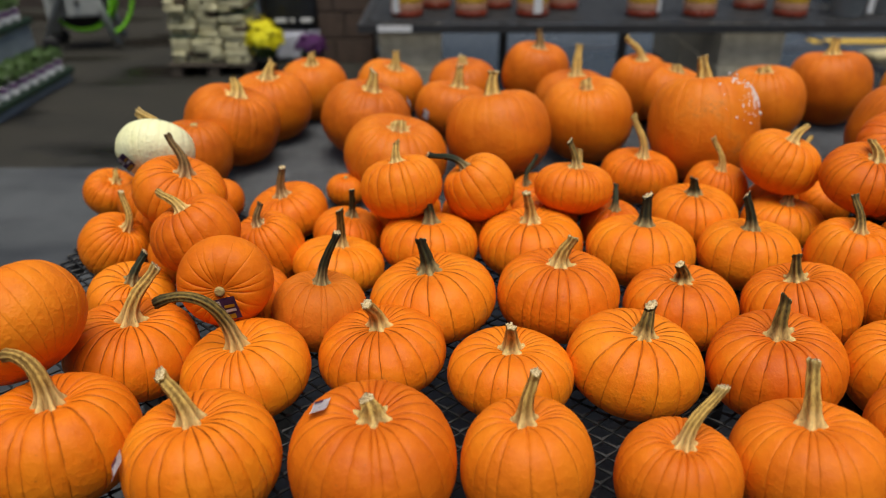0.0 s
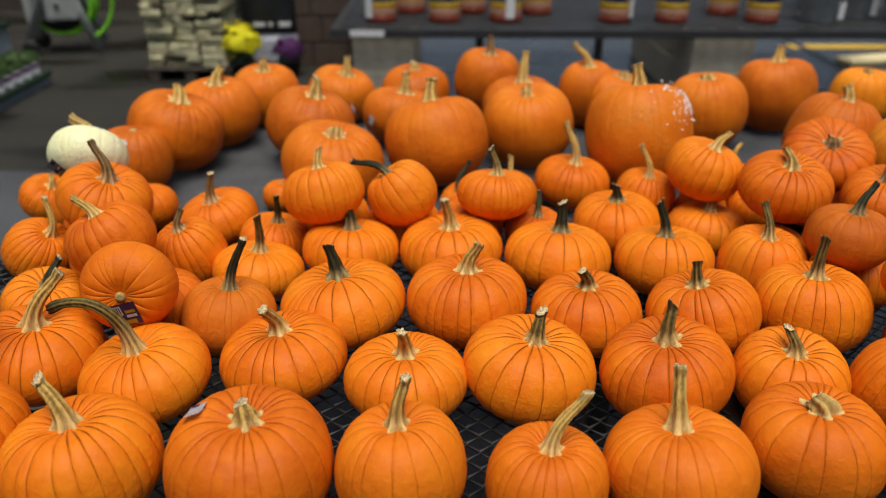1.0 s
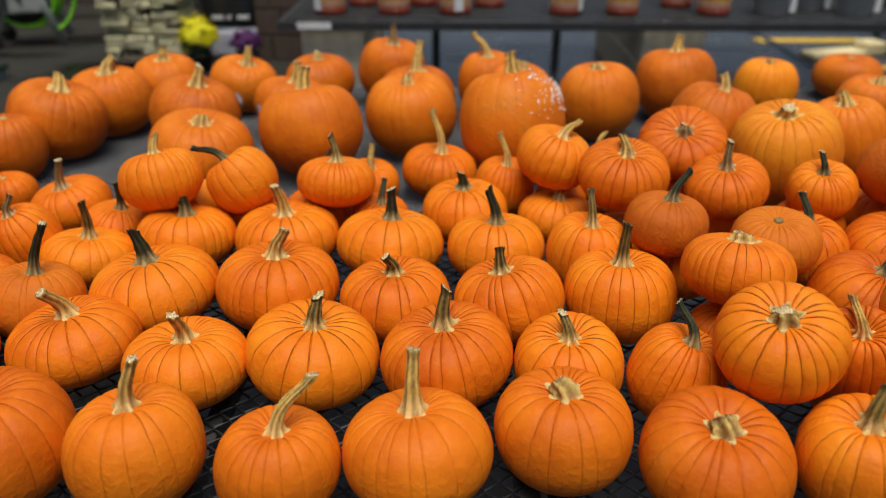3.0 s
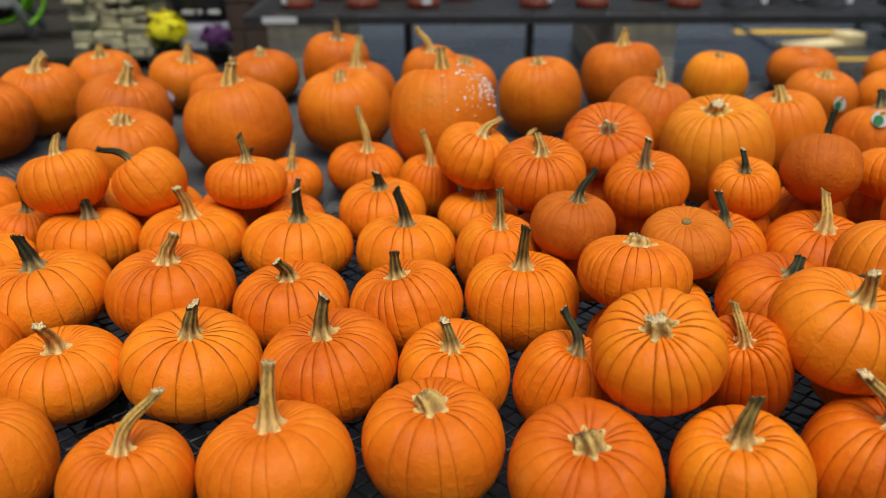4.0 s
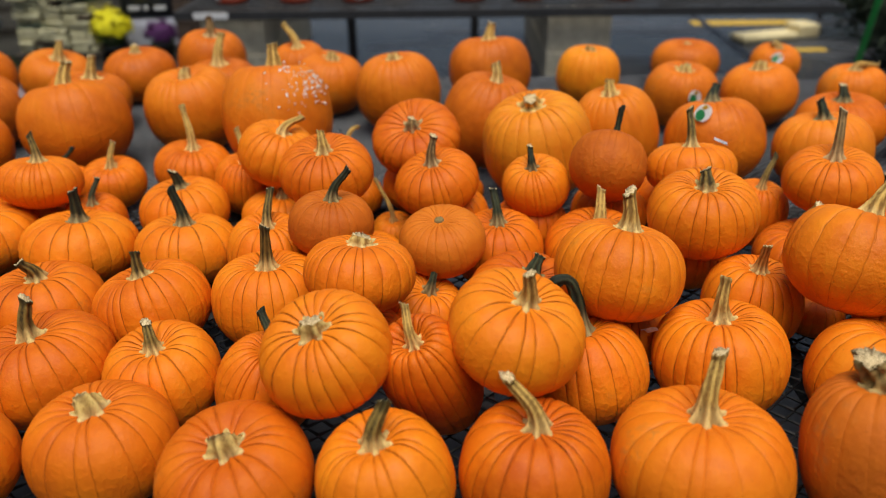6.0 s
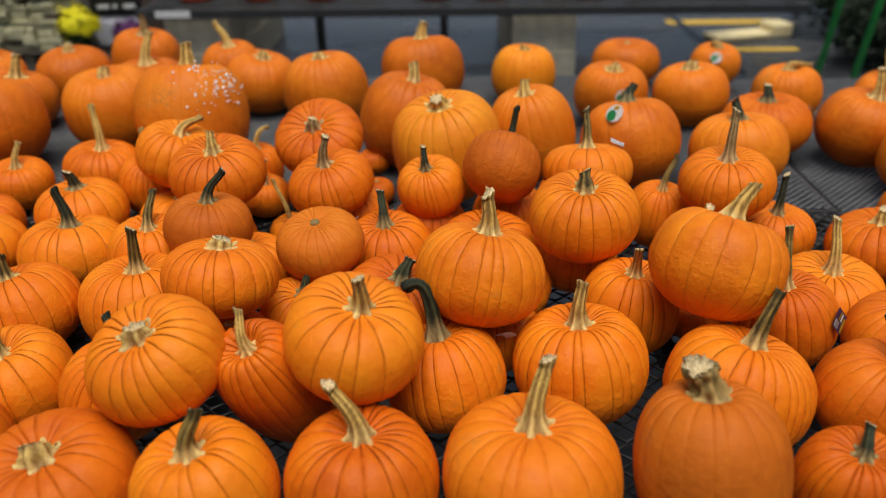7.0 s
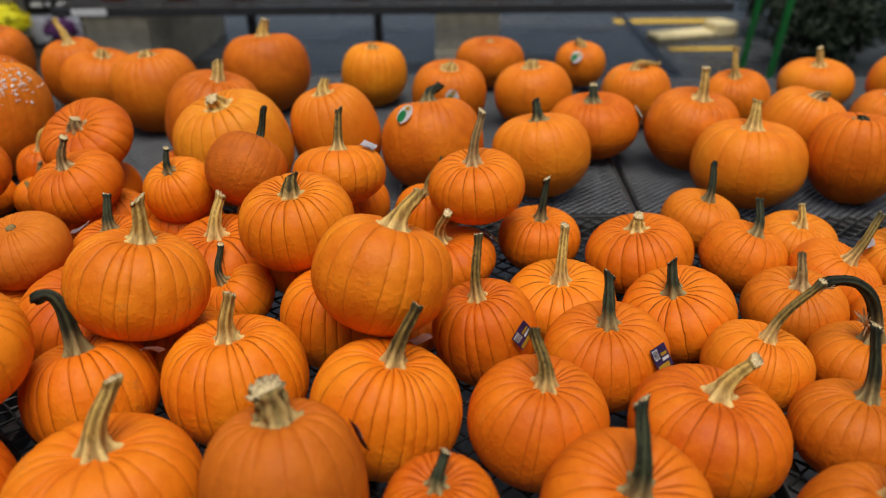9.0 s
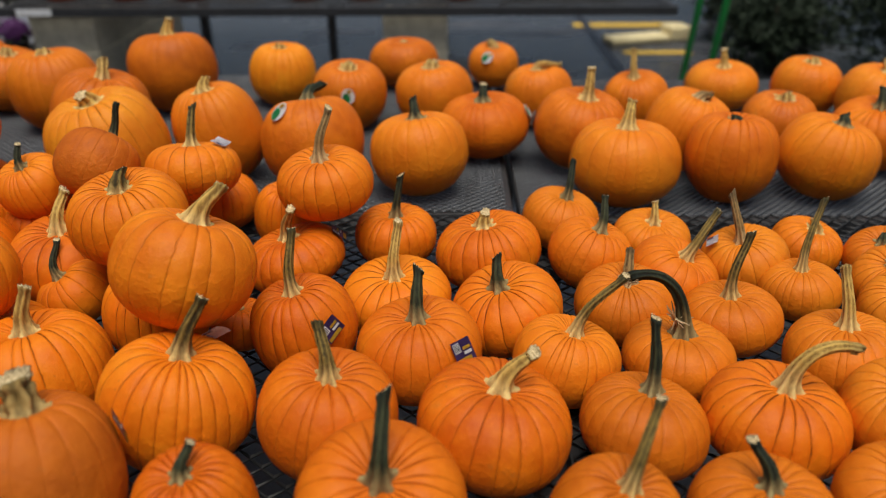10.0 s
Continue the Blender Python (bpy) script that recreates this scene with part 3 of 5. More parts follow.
part("axle", tube([(0.0, -0.22, 0.42), (0.0, 0.22, 0.42)], 0.02), BLACK_PLASTIC, cart, "", True)
for y in (-0.19, 0.19):
    w = part("wheel", lathe([(0.02, -0.02), (0.06, -0.022), (0.07, -0.012), (0.07, 0.012), (0.06, 0.022), (0.02, 0.02)], 28), BLACK_PLASTIC, cart, "black plastic wheel", True)
    w.matrix_local = pose(-0.28, y, 0.071, 90, 0, 0)
coil = []
for k in range(260):
    a = k * 2 * math.pi / 32
    coil.append((math.cos(a) * (0.24 + 0.012 * (k // 90)), -0.14 + 0.28 * abs(((k / 90) % 2) - 1), 0.42 + math.sin(a) * (0.24 + 0.012 * (k // 90))))
part("hose", tube(coil, 0.014, 8), LIME, cart, "lime green coiled hose", True)
loose = []
for k in range(50):
    a = -1.2 + k * 0.085
    loose.append((0.16 + math.cos(a) * 0.30, -0.24, 0.50 + math.sin(a) * 0.36))
part("loose_loop", tube(loose, 0.016, 8), LIME, cart, "lime green hose loop", True)
part("drum", lathe([(0.22, -0.15), (0.22, -0.145), (0.15, -0.14), (0.15, 0.14), (0.22, 0.145), (0.22, 0.15)], 30), BLACK_PLASTIC, cart, "", True).matrix_local = pose(0, 0, 0.42, 90, 0, 0)

# ---- tiered plant stand by the paving ----
stand = thing("plant_stand", (-3.10, 4.75, 0), "dark green tiered stand for small potted plants", "plant stand")
TIERS = ((0.06, 0.32), (0.42, 0.10), (0.80, -0.12))
for z, edge in TIERS:
    part("tier", boxed(((-0.75, -0.95, z), (edge, 0.75, z + 0.045)), bevel=0.006), GREEN_DARK, stand)
    part("riser", boxed(((edge - 0.05, -0.94, max(0, z - 0.33)), (edge - 0.025, 0.74, z - 0.002)), bevel=0.004), PANEL, stand, "pale blue-grey panel")


def small_plant(x, y, z, k):
    r = random.Random(400 + k)
    p = thing("potted_plant", (x, y, z), "small green bedding plant in a black pot", "potted plant", "plants on the stand", 40)
    part("pot", lathe([(0.030, 0), (0.032, 0.003), (0.042, 0.075), (0.046, 0.077), (0.046, 0.085), (0.038, 0.085), (0, 0.075)], 16), BLACK_PLASTIC, p, "", True)
    part("foliage", leaves((0, 0, 0.12), (0.06, 0.06, 0.05), 110, 0.02, r), LEAF, p)
    part("tag", boxed(((-0.033, -0.056, 0.005), (0.033, -0.052, 0.085)), bevel=0.001), WHITE, p, "white picture tag")
    part("tag_print", boxed(((-0.031, -0.0575, 0.05), (0.031, -0.0565, 0.08)), bevel=0), PETAL_PURPLE, p, "pink print")


k = 0
for z, edge in TIERS:
    for i in range(13):
        for j in range(2):
            k += 1
            small_plant(-3.10 + edge - 0.07 - j * 0.11, 4.75 - 0.87 + i * 0.125, z + 0.046, k)

# ---- green steel posts and dark shrubs at the far end ----


def post(x, y, lean):
    p = thing("garden_post", (x, y, 0), "slim bright green painted steel post", "post", "green posts")
    part("shaft", tube([(0, 0, 0.02), (lean, 0, 1.3), (lean * 1.2, 0, 1.5)], [0.019, 0.019, 0.018], 12), GREEN_POST, p, "", True)
    part("foot", lathe([(0.05, 0), (0.05, 0.008), (0.018, 0.02), (0.0, 0.021)], 20), GREEN_POST, p, "", True)


post(3.66, 4.50, 0.10)
post(3.66, 4.10, 0.10)


def shrub(x, y, wide, tall, k):
    r = random.Random(900 + k)
    s = thing("shrub", (x, y, 0), "dense dark green shrub with small leaves", "shrub", "shrubs behind the benches")
    for j in range(3):
        a = j * 2.1 + k
        part("limb", tube([(0.02 * j, 0, 0), (math.cos(a) * 0.1, math.sin(a) * 0.1, tall * 0.4), (math.cos(a) * wide * 0.5, math.sin(a) * wide * 0.5, tall * 0.8)], [0.022, 0.016, 0.006], 8), BARK, s, "", True)
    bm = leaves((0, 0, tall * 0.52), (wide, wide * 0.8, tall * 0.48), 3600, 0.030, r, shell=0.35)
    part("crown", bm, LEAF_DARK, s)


for k, (x, y, wide, tall) in enumerate(((4.55, 5.35, 0.42, 0.6), (4.68, 6.25, 0.42, 0.8), (5.35, 5.15, 0.55, 0.95), (4.95, 6.35, 0.6, 1.2), (5.9, 6.2, 0.6, 1.3), (4.75, 7.35, 0.55, 1.4), (5.7, 7.5, 0.7, 1.6), (6.6, 5.6, 0.6, 1.2), (6.7, 7.0, 0.7, 1.6), (7.5, 6.1, 0.8, 1.5), (7.8, 7.6, 0.9, 1.8), (6.2, 8.6, 0.9, 1.9), (5.9, 4.7, 0.45, 0.8))):
    shrub(x, y, wide, tall, k)

# ---- pumpkins ----
RIND = {"f": "clear orange", "n": "smooth amber-orange", "o": "orange", "p": "smooth orange", "q": "bright smooth orange", "y": "golden orange", "r": "deep orange", "b": "dull smooth orange", "w": "cream white", "z": "amber"}
STALK = {"t": "dry tan stem", "s": "short straw-coloured stump", "m": "olive stem", "g": "dark green stem", "d": "brown stem", "b": "thick mossy stump", "k": "no stem showing"}
RIBS = {"f": (0.004, 0.008), "n": (0.007, 0.008), "p": (0.006, 0.008), "q": (0.002, 0.003), "o": (0.020, 0.011), "y": (0.014, 0.010), "r": (0.004, 0.007), "b": (0.003, 0.008), "w": (0.008, 0.012), "z": (0.007, 0.010)}


def rind_mesh(radius, height, hue, rng):
    """A ribbed, dimpled pumpkin body round the origin, with its rib numbers as UVs."""
    ribs = rng.randint(19, 25)
    steps = (0.0, 0.07, 0.22, 0.5, 0.78, 0.93)
    edges = np.cumsum([0] + [rng.uniform(0.5, 1.5) for _ in range(ribs)])
    edges = edges / edges[-1]
    us = np.array([k + s for k in range(ribs) for s in steps])
    th = np.array([edges[k] + s * (edges[k + 1] - edges[k]) for k in range(ribs) for s in steps]) * 2 * math.pi
    fr = us % 1
    near = np.minimum(fr, 1 - fr)
    crease = np.exp(-(near / 0.085) ** 2)
    valley = 1 - np.sin(math.pi * fr) ** 0.7
    cut, lobe = RIBS[hue]
    cut, lobe = cut * rng.uniform(0.6, 1.2), lobe * rng.uniform(0.5, 1.2)
    strength = np.repeat([rng.uniform(0.5, 1.2) for _ in range(ribs)], len(steps))
    t1, t2, a1, a2 = rng.uniform(0, 6.28), rng.uniform(0, 6.28), rng.uniform(0.0, 0.015), rng.uniform(0, 0.025)
    plan = 1 + a1 * np.cos(th - t1) + a2 * np.cos(2 * th - t2)
    rings = 30
    ph = np.concatenate(([0.10, 0.2], np.linspace(0.32, math.pi - 0.25, rings - 2)))
    squash, dip, belly = rng.uniform(0.68, 0.80), rng.uniform(0.09, 0.15), rng.uniform(-0.06, 0.06)
    verts = []
    for p in ph:
        s = math.sin(p) ** (squash if p < math.pi / 2 else 0.96)
        amount = (0.45 + 0.55 * math.sin(p)) * (1.15 if p < 1.4 else 0.65)
        r = radius * s * plan * (1 - (lobe * valley + cut * crease * strength) * amount)
        c = math.cos(p)
        z = height / 2 * math.copysign(abs(c) ** (0.86 if c > 0 else 0.95), c) + belly * height * (math.sin(p) - 1) * 0.5
        if c > 0:
            z = z - height * dip * math.exp(-((s / 0.34) ** 2)) - height * 0.016 * crease * strength * math.exp(-((s - 0.45) / 0.35) ** 2)
        else:
            r = r * (1 - 0.07 * c * c)
            z = z + height * 0.05 * math.exp(-((s / 0.3) ** 2))
        z = z + np.zeros_like(th)
        verts.append(np.stack([r * np.cos(th), r * np.sin(th), z], 1))
    n = len(th)
    vs = np.concatenate(verts + [np.array([[0, 0, verts[0][:, 2].mean()], [0, 0, verts[-1][:, 2].mean()]])])
    lumps = np.array([noise.noise(Vector(v) * 9.0 + Vector((t1, t2, 7 * a1))) for v in vs[::1]])
    vs = vs * (1 + 0.022 * lumps[:, None])
    faces, uvs = [], []
    un = np.append(us, ribs)
    for j in range(rings - 1):
        for i in range(n):
            k = (i + 1) % n
            faces.append((j * n + i, (j + 1) * n + i, (j + 1) * n + k, j * n + k))
            v0, v1 = ph[j] / math.pi, ph[j + 1] / math.pi
            uvs += [un[i], v0, un[i], v1, un[i + 1], v1, un[i + 1], v0]
    top, bottom = rings * n, rings * n + 1
    for i in range(n):
        k = (i + 1) % n
        faces.append((top, i, k))
        uvs += [un[i], 0, un[i], ph[0] / math.pi, un[i + 1], ph[0] / math.pi]
        faces.append((bottom, (rings - 1) * n + k, (rings - 1) * n + i))
        uvs += [un[i], 1, un[i + 1], 0.97, un[i], 0.97]
    me = bpy.data.meshes.new("body")
    me.from_pydata(vs.tolist(), [], faces)
    layer = me.uv_layers.new(name="ribs")
    layer.data.foreach_set("uv", np.array(uvs, dtype=np.float32))
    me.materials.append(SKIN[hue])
    me.shade_smooth()

    def surface(r):
        """Height of the rind at a small distance from the axis."""
        s = min(r / radius, 0.9)
        c = math.cos(math.asin(s ** (1 / squash)))
        return height / 2 * c ** 0.86 - belly * height * 0.5 * (1 - s) - height * dip * math.exp(-((s / 0.34) ** 2))

    return me, vs[top][2], surface


def stem_mesh(foot, tip, thick, kind, rng, bent, surface):
    """A ridged stem whose lobed foot lies on the rind; it twists a little and ends in a slanting, ragged cut."""
    up = Vector((0, 0, 1))
    tip = Vector(tip)
    length = tip.length
    p0, p3 = Vector((0, 0, foot)), Vector((0, 0, foot)) + tip
    p1 = p0 + up * length * 0.52
    p2 = p3 - (tip.normalized() * 0.75 + up * 0.1).normalized() * length * 0.30
    if bent:
        flat = Vector((tip.x, tip.y, 0))
        p1 = p0 + up * length * 0.62
        p2 = p3 - flat.normalized() * length * 0.38 + up * length * 0.16
    n, rows = 42, 18
    stump = kind in "sb"
    phase, slant, lean = rng.uniform(0, 6.28), rng.uniform(0.1, 0.7), rng.uniform(0, 6.28)
    lobes = rng.choice((5, 6, 6, 7))
    twist = rng.uniform(-0.9, 0.9)
    reach = [rng.uniform(0.55, 1.35) for _ in range(lobes)]
    rings, highs, side = [], [], Vector((1, 0, 0))
    for j in range(rows + 1):
        s = (j / rows) ** 1.35
        p = p0 * (1 - s) ** 3 + p1 * 3 * s * (1 - s) ** 2 + p2 * 3 * s * s * (1 - s) + p3 * s ** 3
        q = max(s, 0.02)
        d = (p1 - p0) * (1 - q) ** 2 + (p2 - p1) * 2 * q * (1 - q) + (p3 - p2) * q * q
        d = d.normalized()
        side = (side - d * side.dot(d)).normalized()
        across = d.cross(side)
        flare = math.exp(-s * length / (thick * (0.62 if stump else 0.50)))
        body = 0.86 + 0.30 * s * s if kind == "b" else 0.80 + 0.14 * s if kind == "s" else 0.96 - 0.30 * s + 0.55 * math.exp(-s * length / (thick * 2.2)) * 0.5
        if not stump and s > 0.9:
            body += 0.16
        ring, high = [], []
        for k in range(n):
            a = 2 * math.pi * k / n
            wave = (lobes * a + phase + twist * s * (length / thick) * 0.35) / (2 * math.pi)
            h = (0.5 + 0.5 * math.cos(2 * math.pi * wave)) ** 1.2
            out = reach[int(math.floor(wave + 0.5)) % lobes]
            lump = noise.noise(Vector((math.cos(a) * 1.4 + phase, math.sin(a) * 1.4, s * 3.5)))
            r = thick * (body * (0.86 + 0.22 * h) + flare * ((0.45 + 0.80 * h * out) if stump and length < 0.024 else (0.40 + 0.30 * h * out) if stump else (0.35 + 0.75 * h * out))) * (1 + (0.45 if kind == "b" else 0.14) * lump)
            v = p + (side * math.cos(a) + across * math.sin(a)) * r
            if j >= rows - 1:
                v += d * thick * (slant * math.cos(a - lean) + (rng.uniform(-0.16, 0.20) if j == rows else 0))
            if j < 7:
                floor_z = surface(math.hypot(v.x, v.y))
                v.z = floor_z - 0.0035 if j == 0 else max(v.z, floor_z + 0.0012 + 0.0016 * h)
            ring.append(v)
            high.append(h)
        rings.append(ring)
        highs.append(high)
    vs = [v for ring in rings for v in ring] + [p3 - (p3 - p2).normalized() * thick * 0.30]
    faces, uvs = [], []
    for j in range(rows):
        for k in range(n):
            m = (k + 1) % n
            faces.append((j * n + k, j * n + m, (j + 1) * n + m, (j + 1) * n + k))
            for a, b in ((k, j), (m, j), (m, j + 1), (k, j + 1)):
                uvs += [highs[b][a], 0.98 * (b / rows) ** 1.35]
    for k in range(n):
        faces.append((rows * n + k, rows * n + (k + 1) % n, len(vs) - 1))
        uvs += [0.5, 1.1] * 3
    me = bpy.data.meshes.new("stem")
    me.from_pydata([tuple(v) for v in vs], [], faces)
    layer = me.uv_layers.new(name="ribs")
    layer.data.foreach_set("uv", np.array(uvs, dtype=np.float32))
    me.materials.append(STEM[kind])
    me.shade_smooth()
    return me


def sticker(parent, radius, height, azimuth, rise, wide, tall, kind, rng):
    """A curled label on the rind, with its printed bars."""
    a, e = radians(azimuth), radians(rise)
    n = Vector((math.cos(e) * math.cos(a) / radius, math.cos(e) * math.sin(a) / radius, math.sin(e) * 2 / height)).normalized()
    girth, lift = radius * math.cos(e) ** 0.79, math.copysign(height / 2 * abs(math.sin(e)) ** 0.88, e)
    p = Vector((girth * math.cos(a), girth * math.sin(a), lift))
    turn = n.to_track_quat("Z", "Y").to_matrix().to_4x4()
    m = Matrix.Translation(p + n * 0.0055) @ turn @ pose(0, 0, 0, 0, 0, rng.uniform(-25, 25))

    def sheet(x0, x1, y0, y1, lift, curl):
        bm = bmesh.new()
        grid = [[bm.verts.new((x0 + (x1 - x0) * i / 6, y0 + (y1 - y0) * j / 4, lift - 1.6 * (x0 + (x1 - x0) * i / 6) ** 2 + curl * max(0, (x0 + (x1 - x0) * i / 6) / wide) ** 2)) for i in range(7)] for j in range(5)]
        for j in range(4):
            for i in range(6):
                bm.faces.new((grid[j][i], grid[j][i + 1], grid[j + 1][i + 1], grid[j + 1][i]))
        if kind == "green":
            cx, cy, hx, hy = (x0 + x1) / 2, (y0 + y1) / 2, (x1 - x0) / 2, (y1 - y0) / 2
            for v in bm.verts:
                a, b = (v.co.x - cx) / hx, (v.co.y - cy) / hy
                v.co.x, v.co.y = cx + hx * a * math.sqrt(1 - b * b / 2), cy + hy * b * math.sqrt(1 - a * a / 2)
        bmesh.ops.solidify(bm, geom=bm.faces[:], thickness=0.0006)
        bm.transform(m)
        return bm

    curl = 0.026 if kind == "silver" else 0.008
    base = {"dark": PURPLE_INK, "green": WHITE, "silver": SILVER}[kind]
    words = {"dark": "purple printed paper label", "green": "round white and green produce sticker", "silver": "curled pale foil label"}[kind]
    lab = part("label_tag", sheet(-wide / 2, wide / 2, -tall / 2, tall / 2, 0, curl), base, parent, words)
    if kind == "dark":
        part("barcode_panel", sheet(-wide * 0.45, -wide * 0.1, 0, tall * 0.42, 0.001, curl), WHITE, lab)
        for k in range(4):
            x = -wide * 0.42 + k * wide * 0.08
            part("barcode_bar", sheet(x, x + wide * 0.035, tall * 0.05, tall * 0.38, 0.0018, curl), BLACK_PLASTIC, lab)
        part("print_band", sheet(-wide * 0.45, wide * 0.3, -tall * 0.45, -tall * 0.25, 0.001, curl), GOLD, lab)
        part("print_bar", sheet(0, wide * 0.4, tall * 0.05, tall * 0.18, 0.001, curl), GOLD, lab)
        part("print_bar", sheet(0, wide * 0.4, -tall * 0.15, -tall * 0.02, 0.001, curl), WHITE, lab)
    elif kind == "green":
        part("print_band", sheet(-wide * 0.42, wide * 0.12, -tall * 0.44, tall * 0.20, 0.0012, curl), GREEN_INK, lab)
        part("print_bar", sheet(-wide * 0.05, wide * 0.28, tall * 0.16, tall * 0.40, 0.0018, curl), GOLD, lab)
    else:
        part("print_bar", sheet(-wide * 0.46, -wide * 0.30, -tall * 0.42, tall * 0.10, 0.001, curl), PURPLE_INK, lab)


grown = 0


def pumpkin(centre, radius, height, axis, hue, kind, tip, rests, *labels):
    """One pumpkin: centre, radius, height and axis of its body; rind, stem kind, the stem's reach, and any labels on it."""
    global grown
    bent, kind = kind.endswith("^"), kind[0]
    grown += 1
    rng = random.Random(grown * 7 + 3)
    turn = Vector((0, 0, 1)).rotation_difference(Vector(axis)).to_matrix().to_4x4()
    shape = "small" if radius < 0.085 else "large" if radius > 0.125 else "medium"
    where = "on other pumpkins" if rests == "stacked" else "on black mesh"
    e = new("pumpkin")
    e.empty_display_size = 0.05
    foot = Vector(centre) + turn.to_3x3() @ Vector((0, 0, -height / 2))
    e.matrix_world = Matrix.Translation(foot) @ turn
    tagged(e, f"{shape} {RIND[hue]} pumpkin with {STALK[kind]}, {where}", "pumpkin", "pumpkins on display")
    me, top, surface = rind_mesh(radius, height, hue, rng)
    lift = Matrix.Translation((0, 0, height / 2))
    spin = Matrix.Rotation(rng.uniform(0, 6.28), 4, "Z")
    me.transform(lift @ spin)
    body = new("body", me)
    body.parent = e
    if tip:
        thick = radius * {"s": 0.140, "b": 0.185, "g": 0.100, "m": 0.098}.get(kind, 0.102) * (1.2 if bent and kind == "g" else 1.0)
        if hue in "ryz":
            thick = radius * 0.115
        local = turn.to_3x3().inverted() @ Vector(tip)
        local.z = max(local.z, 0.012)
        st = stem_mesh(top, local, thick, kind, rng, bent, surface)
        st.transform(lift)
        stem = new("stem", st)
        stem.parent = e
        stem["label"] = STALK[kind]
    elif kind == "k":
        scar = lathe([(0.0, 0.004), (radius * 0.05, 0.005), (radius * 0.10, 0.004), (radius * 0.12, -0.003)], 14, at=(0, 0, top + height / 2))
        part("stem_scar", scar, STEM["b" if hue == "b" else "t"], e, "dry tan scar", True)
    for azimuth, rise, wide, tall, ink in labels:
        before = set(e.children)
        sticker(e, radius, height, azimuth, rise, wide, tall, ink, rng)
        for ob in set(e.children) - before:
            ob.data.transform(lift)
            for sub in ob.children:
                sub.data.transform(lift)
    return e


def wet_glints(parent, radius, height, azimuth, rise, spread, count, rng):
    """Small raised white dots for glints of wet splashes on one pumpkin shoulder."""
    bm = bmesh.new()
    for _ in range(count):
        a, e = radians(azimuth + rng.gauss(0, spread)), radians(rise + rng.gauss(0, spread * 0.7))
        n = Vector((math.cos(e) * math.cos(a), math.cos(e) * math.sin(a), math.sin(e)))
        girth = radius * max(math.cos(e), 0.01) ** 0.79
        p = Vector((girth * math.cos(a), girth * math.sin(a), height / 2 + math.copysign(height / 2 * abs(math.sin(e)) ** 0.88, e)))
        s = rng.choice((0.0012, 0.0016, 0.0022, 0.0034))
        turn = n.to_track_quat("Z", "Y").to_matrix().to_4x4()
        lathe_m = bmesh.new()
        lathe([(s, -0.004), (s * 0.9, 0.001), (s * 0.5, 0.002), (0.0, 0.0022)], 8, lathe_m)
        lathe_m.transform(Matrix.Translation(p) @ turn)
        me = bpy.data.meshes.new("t")
        lathe_m.to_mesh(me)
        lathe_m.free()
        bm.from_mesh(me)
        bpy.data.meshes.remove(me)
    tagged(part("splashes", bm, WHITE, parent, "white dots for glints on wet drops", True), kind="stuff")


pumpkin((-0.558, 0.804, 0.723), 0.115, 0.176, (-0.02, 0.12, 0.99), "o", "t^", (-0.058, 0.022, 0.067), "bench")
pumpkin((-0.339, 0.767, 0.722), 0.109, 0.176, (-0.10, 0.06, 0.99), "o", "t", (-0.040, 0.027, 0.059), "bench", (-146, 30, .034, .028, "silver"))
pumpkin((-0.099, 0.770, 0.721), 0.120, 0.188, (0.02, 0.04, 1.00), "p", "t", (-0.007, 0.011, 0.021), "bench", (175, 60, .036, .026, "silver"))
pumpkin((0.117, 0.763, 0.720), 0.094, 0.177, (-0.06, 0.13, 0.99), "p", "t", (0.013, 0.021, 0.068), "bench")
pumpkin((0.323, 0.741, 0.714), 0.086, 0.160, (0.04, 0.07, 1.00), "p", "t", (0.051, 0.032, 0.075), "bench")
pumpkin((0.517, 0.770, 0.715), 0.108, 0.159, (-0.08, 0.20, 0.98), "p", "t", (0.000, 0.034, 0.084), "bench")
pumpkin((0.732, 0.817, 0.715), 0.102, 0.168, (-0.05, 0.02, 1.00), "p", "s", (-0.010, 0.008, 0.014), "bench")
pumpkin((0.938, 0.755, 0.718), 0.106, 0.170, (-0.04, -0.15, 0.99), "p", "s", (-0.006, 0.007, 0.014), "bench")
pumpkin((1.141, 0.741, 0.725), 0.091, 0.184, (-0.17, -0.02, 0.98), "y", "m", (0.015, 0.015, 0.059), "bench")
pumpkin((1.338, 0.766, 0.719), 0.101, 0.179, (0.01, 0.02, 1.00), "o", "t", (-0.040, 0.029, 0.062), "bench")
pumpkin((1.560, 0.769, 0.726), 0.119, 0.184, (-0.02, 0.13, 0.99), "p", "t", (0.020, 0.043, 0.076), "bench")
pumpkin((1.784, 0.755, 0.754), 0.097, 0.238, (-0.06, 0.30, 0.95), "b", "b", (-0.014, 0.020, 0.037), "bench", (31, 22, .04, .04, "dark"))
pumpkin((1.968, 0.751, 0.717), 0.072, 0.172, (-0.07, -0.12, 0.99), "o", "g", (0.010, 0.021, 0.033), "bench")
pumpkin((2.186, 0.756, 0.724), 0.104, 0.172, (0.05, -0.29, 0.96), "p", "g", (0.005, 0.051, 0.090), "bench")
pumpkin((2.462, 0.739, 0.712), 0.079, 0.159, (0.13, -0.08, 0.99), "n", "m", (0.038, 0.051, 0.088), "bench")
pumpkin((2.645, 0.758, 0.702), 0.087, 0.133, (0.02, 0.05, 1.00), "n", "g", (-0.023, 0.024, 0.053), "bench")
pumpkin((2.830, 0.772, 0.704), 0.086, 0.131, (-0.23, -0.14, 0.96), "n", "g", (0.007, 0.029, 0.048), "bench")
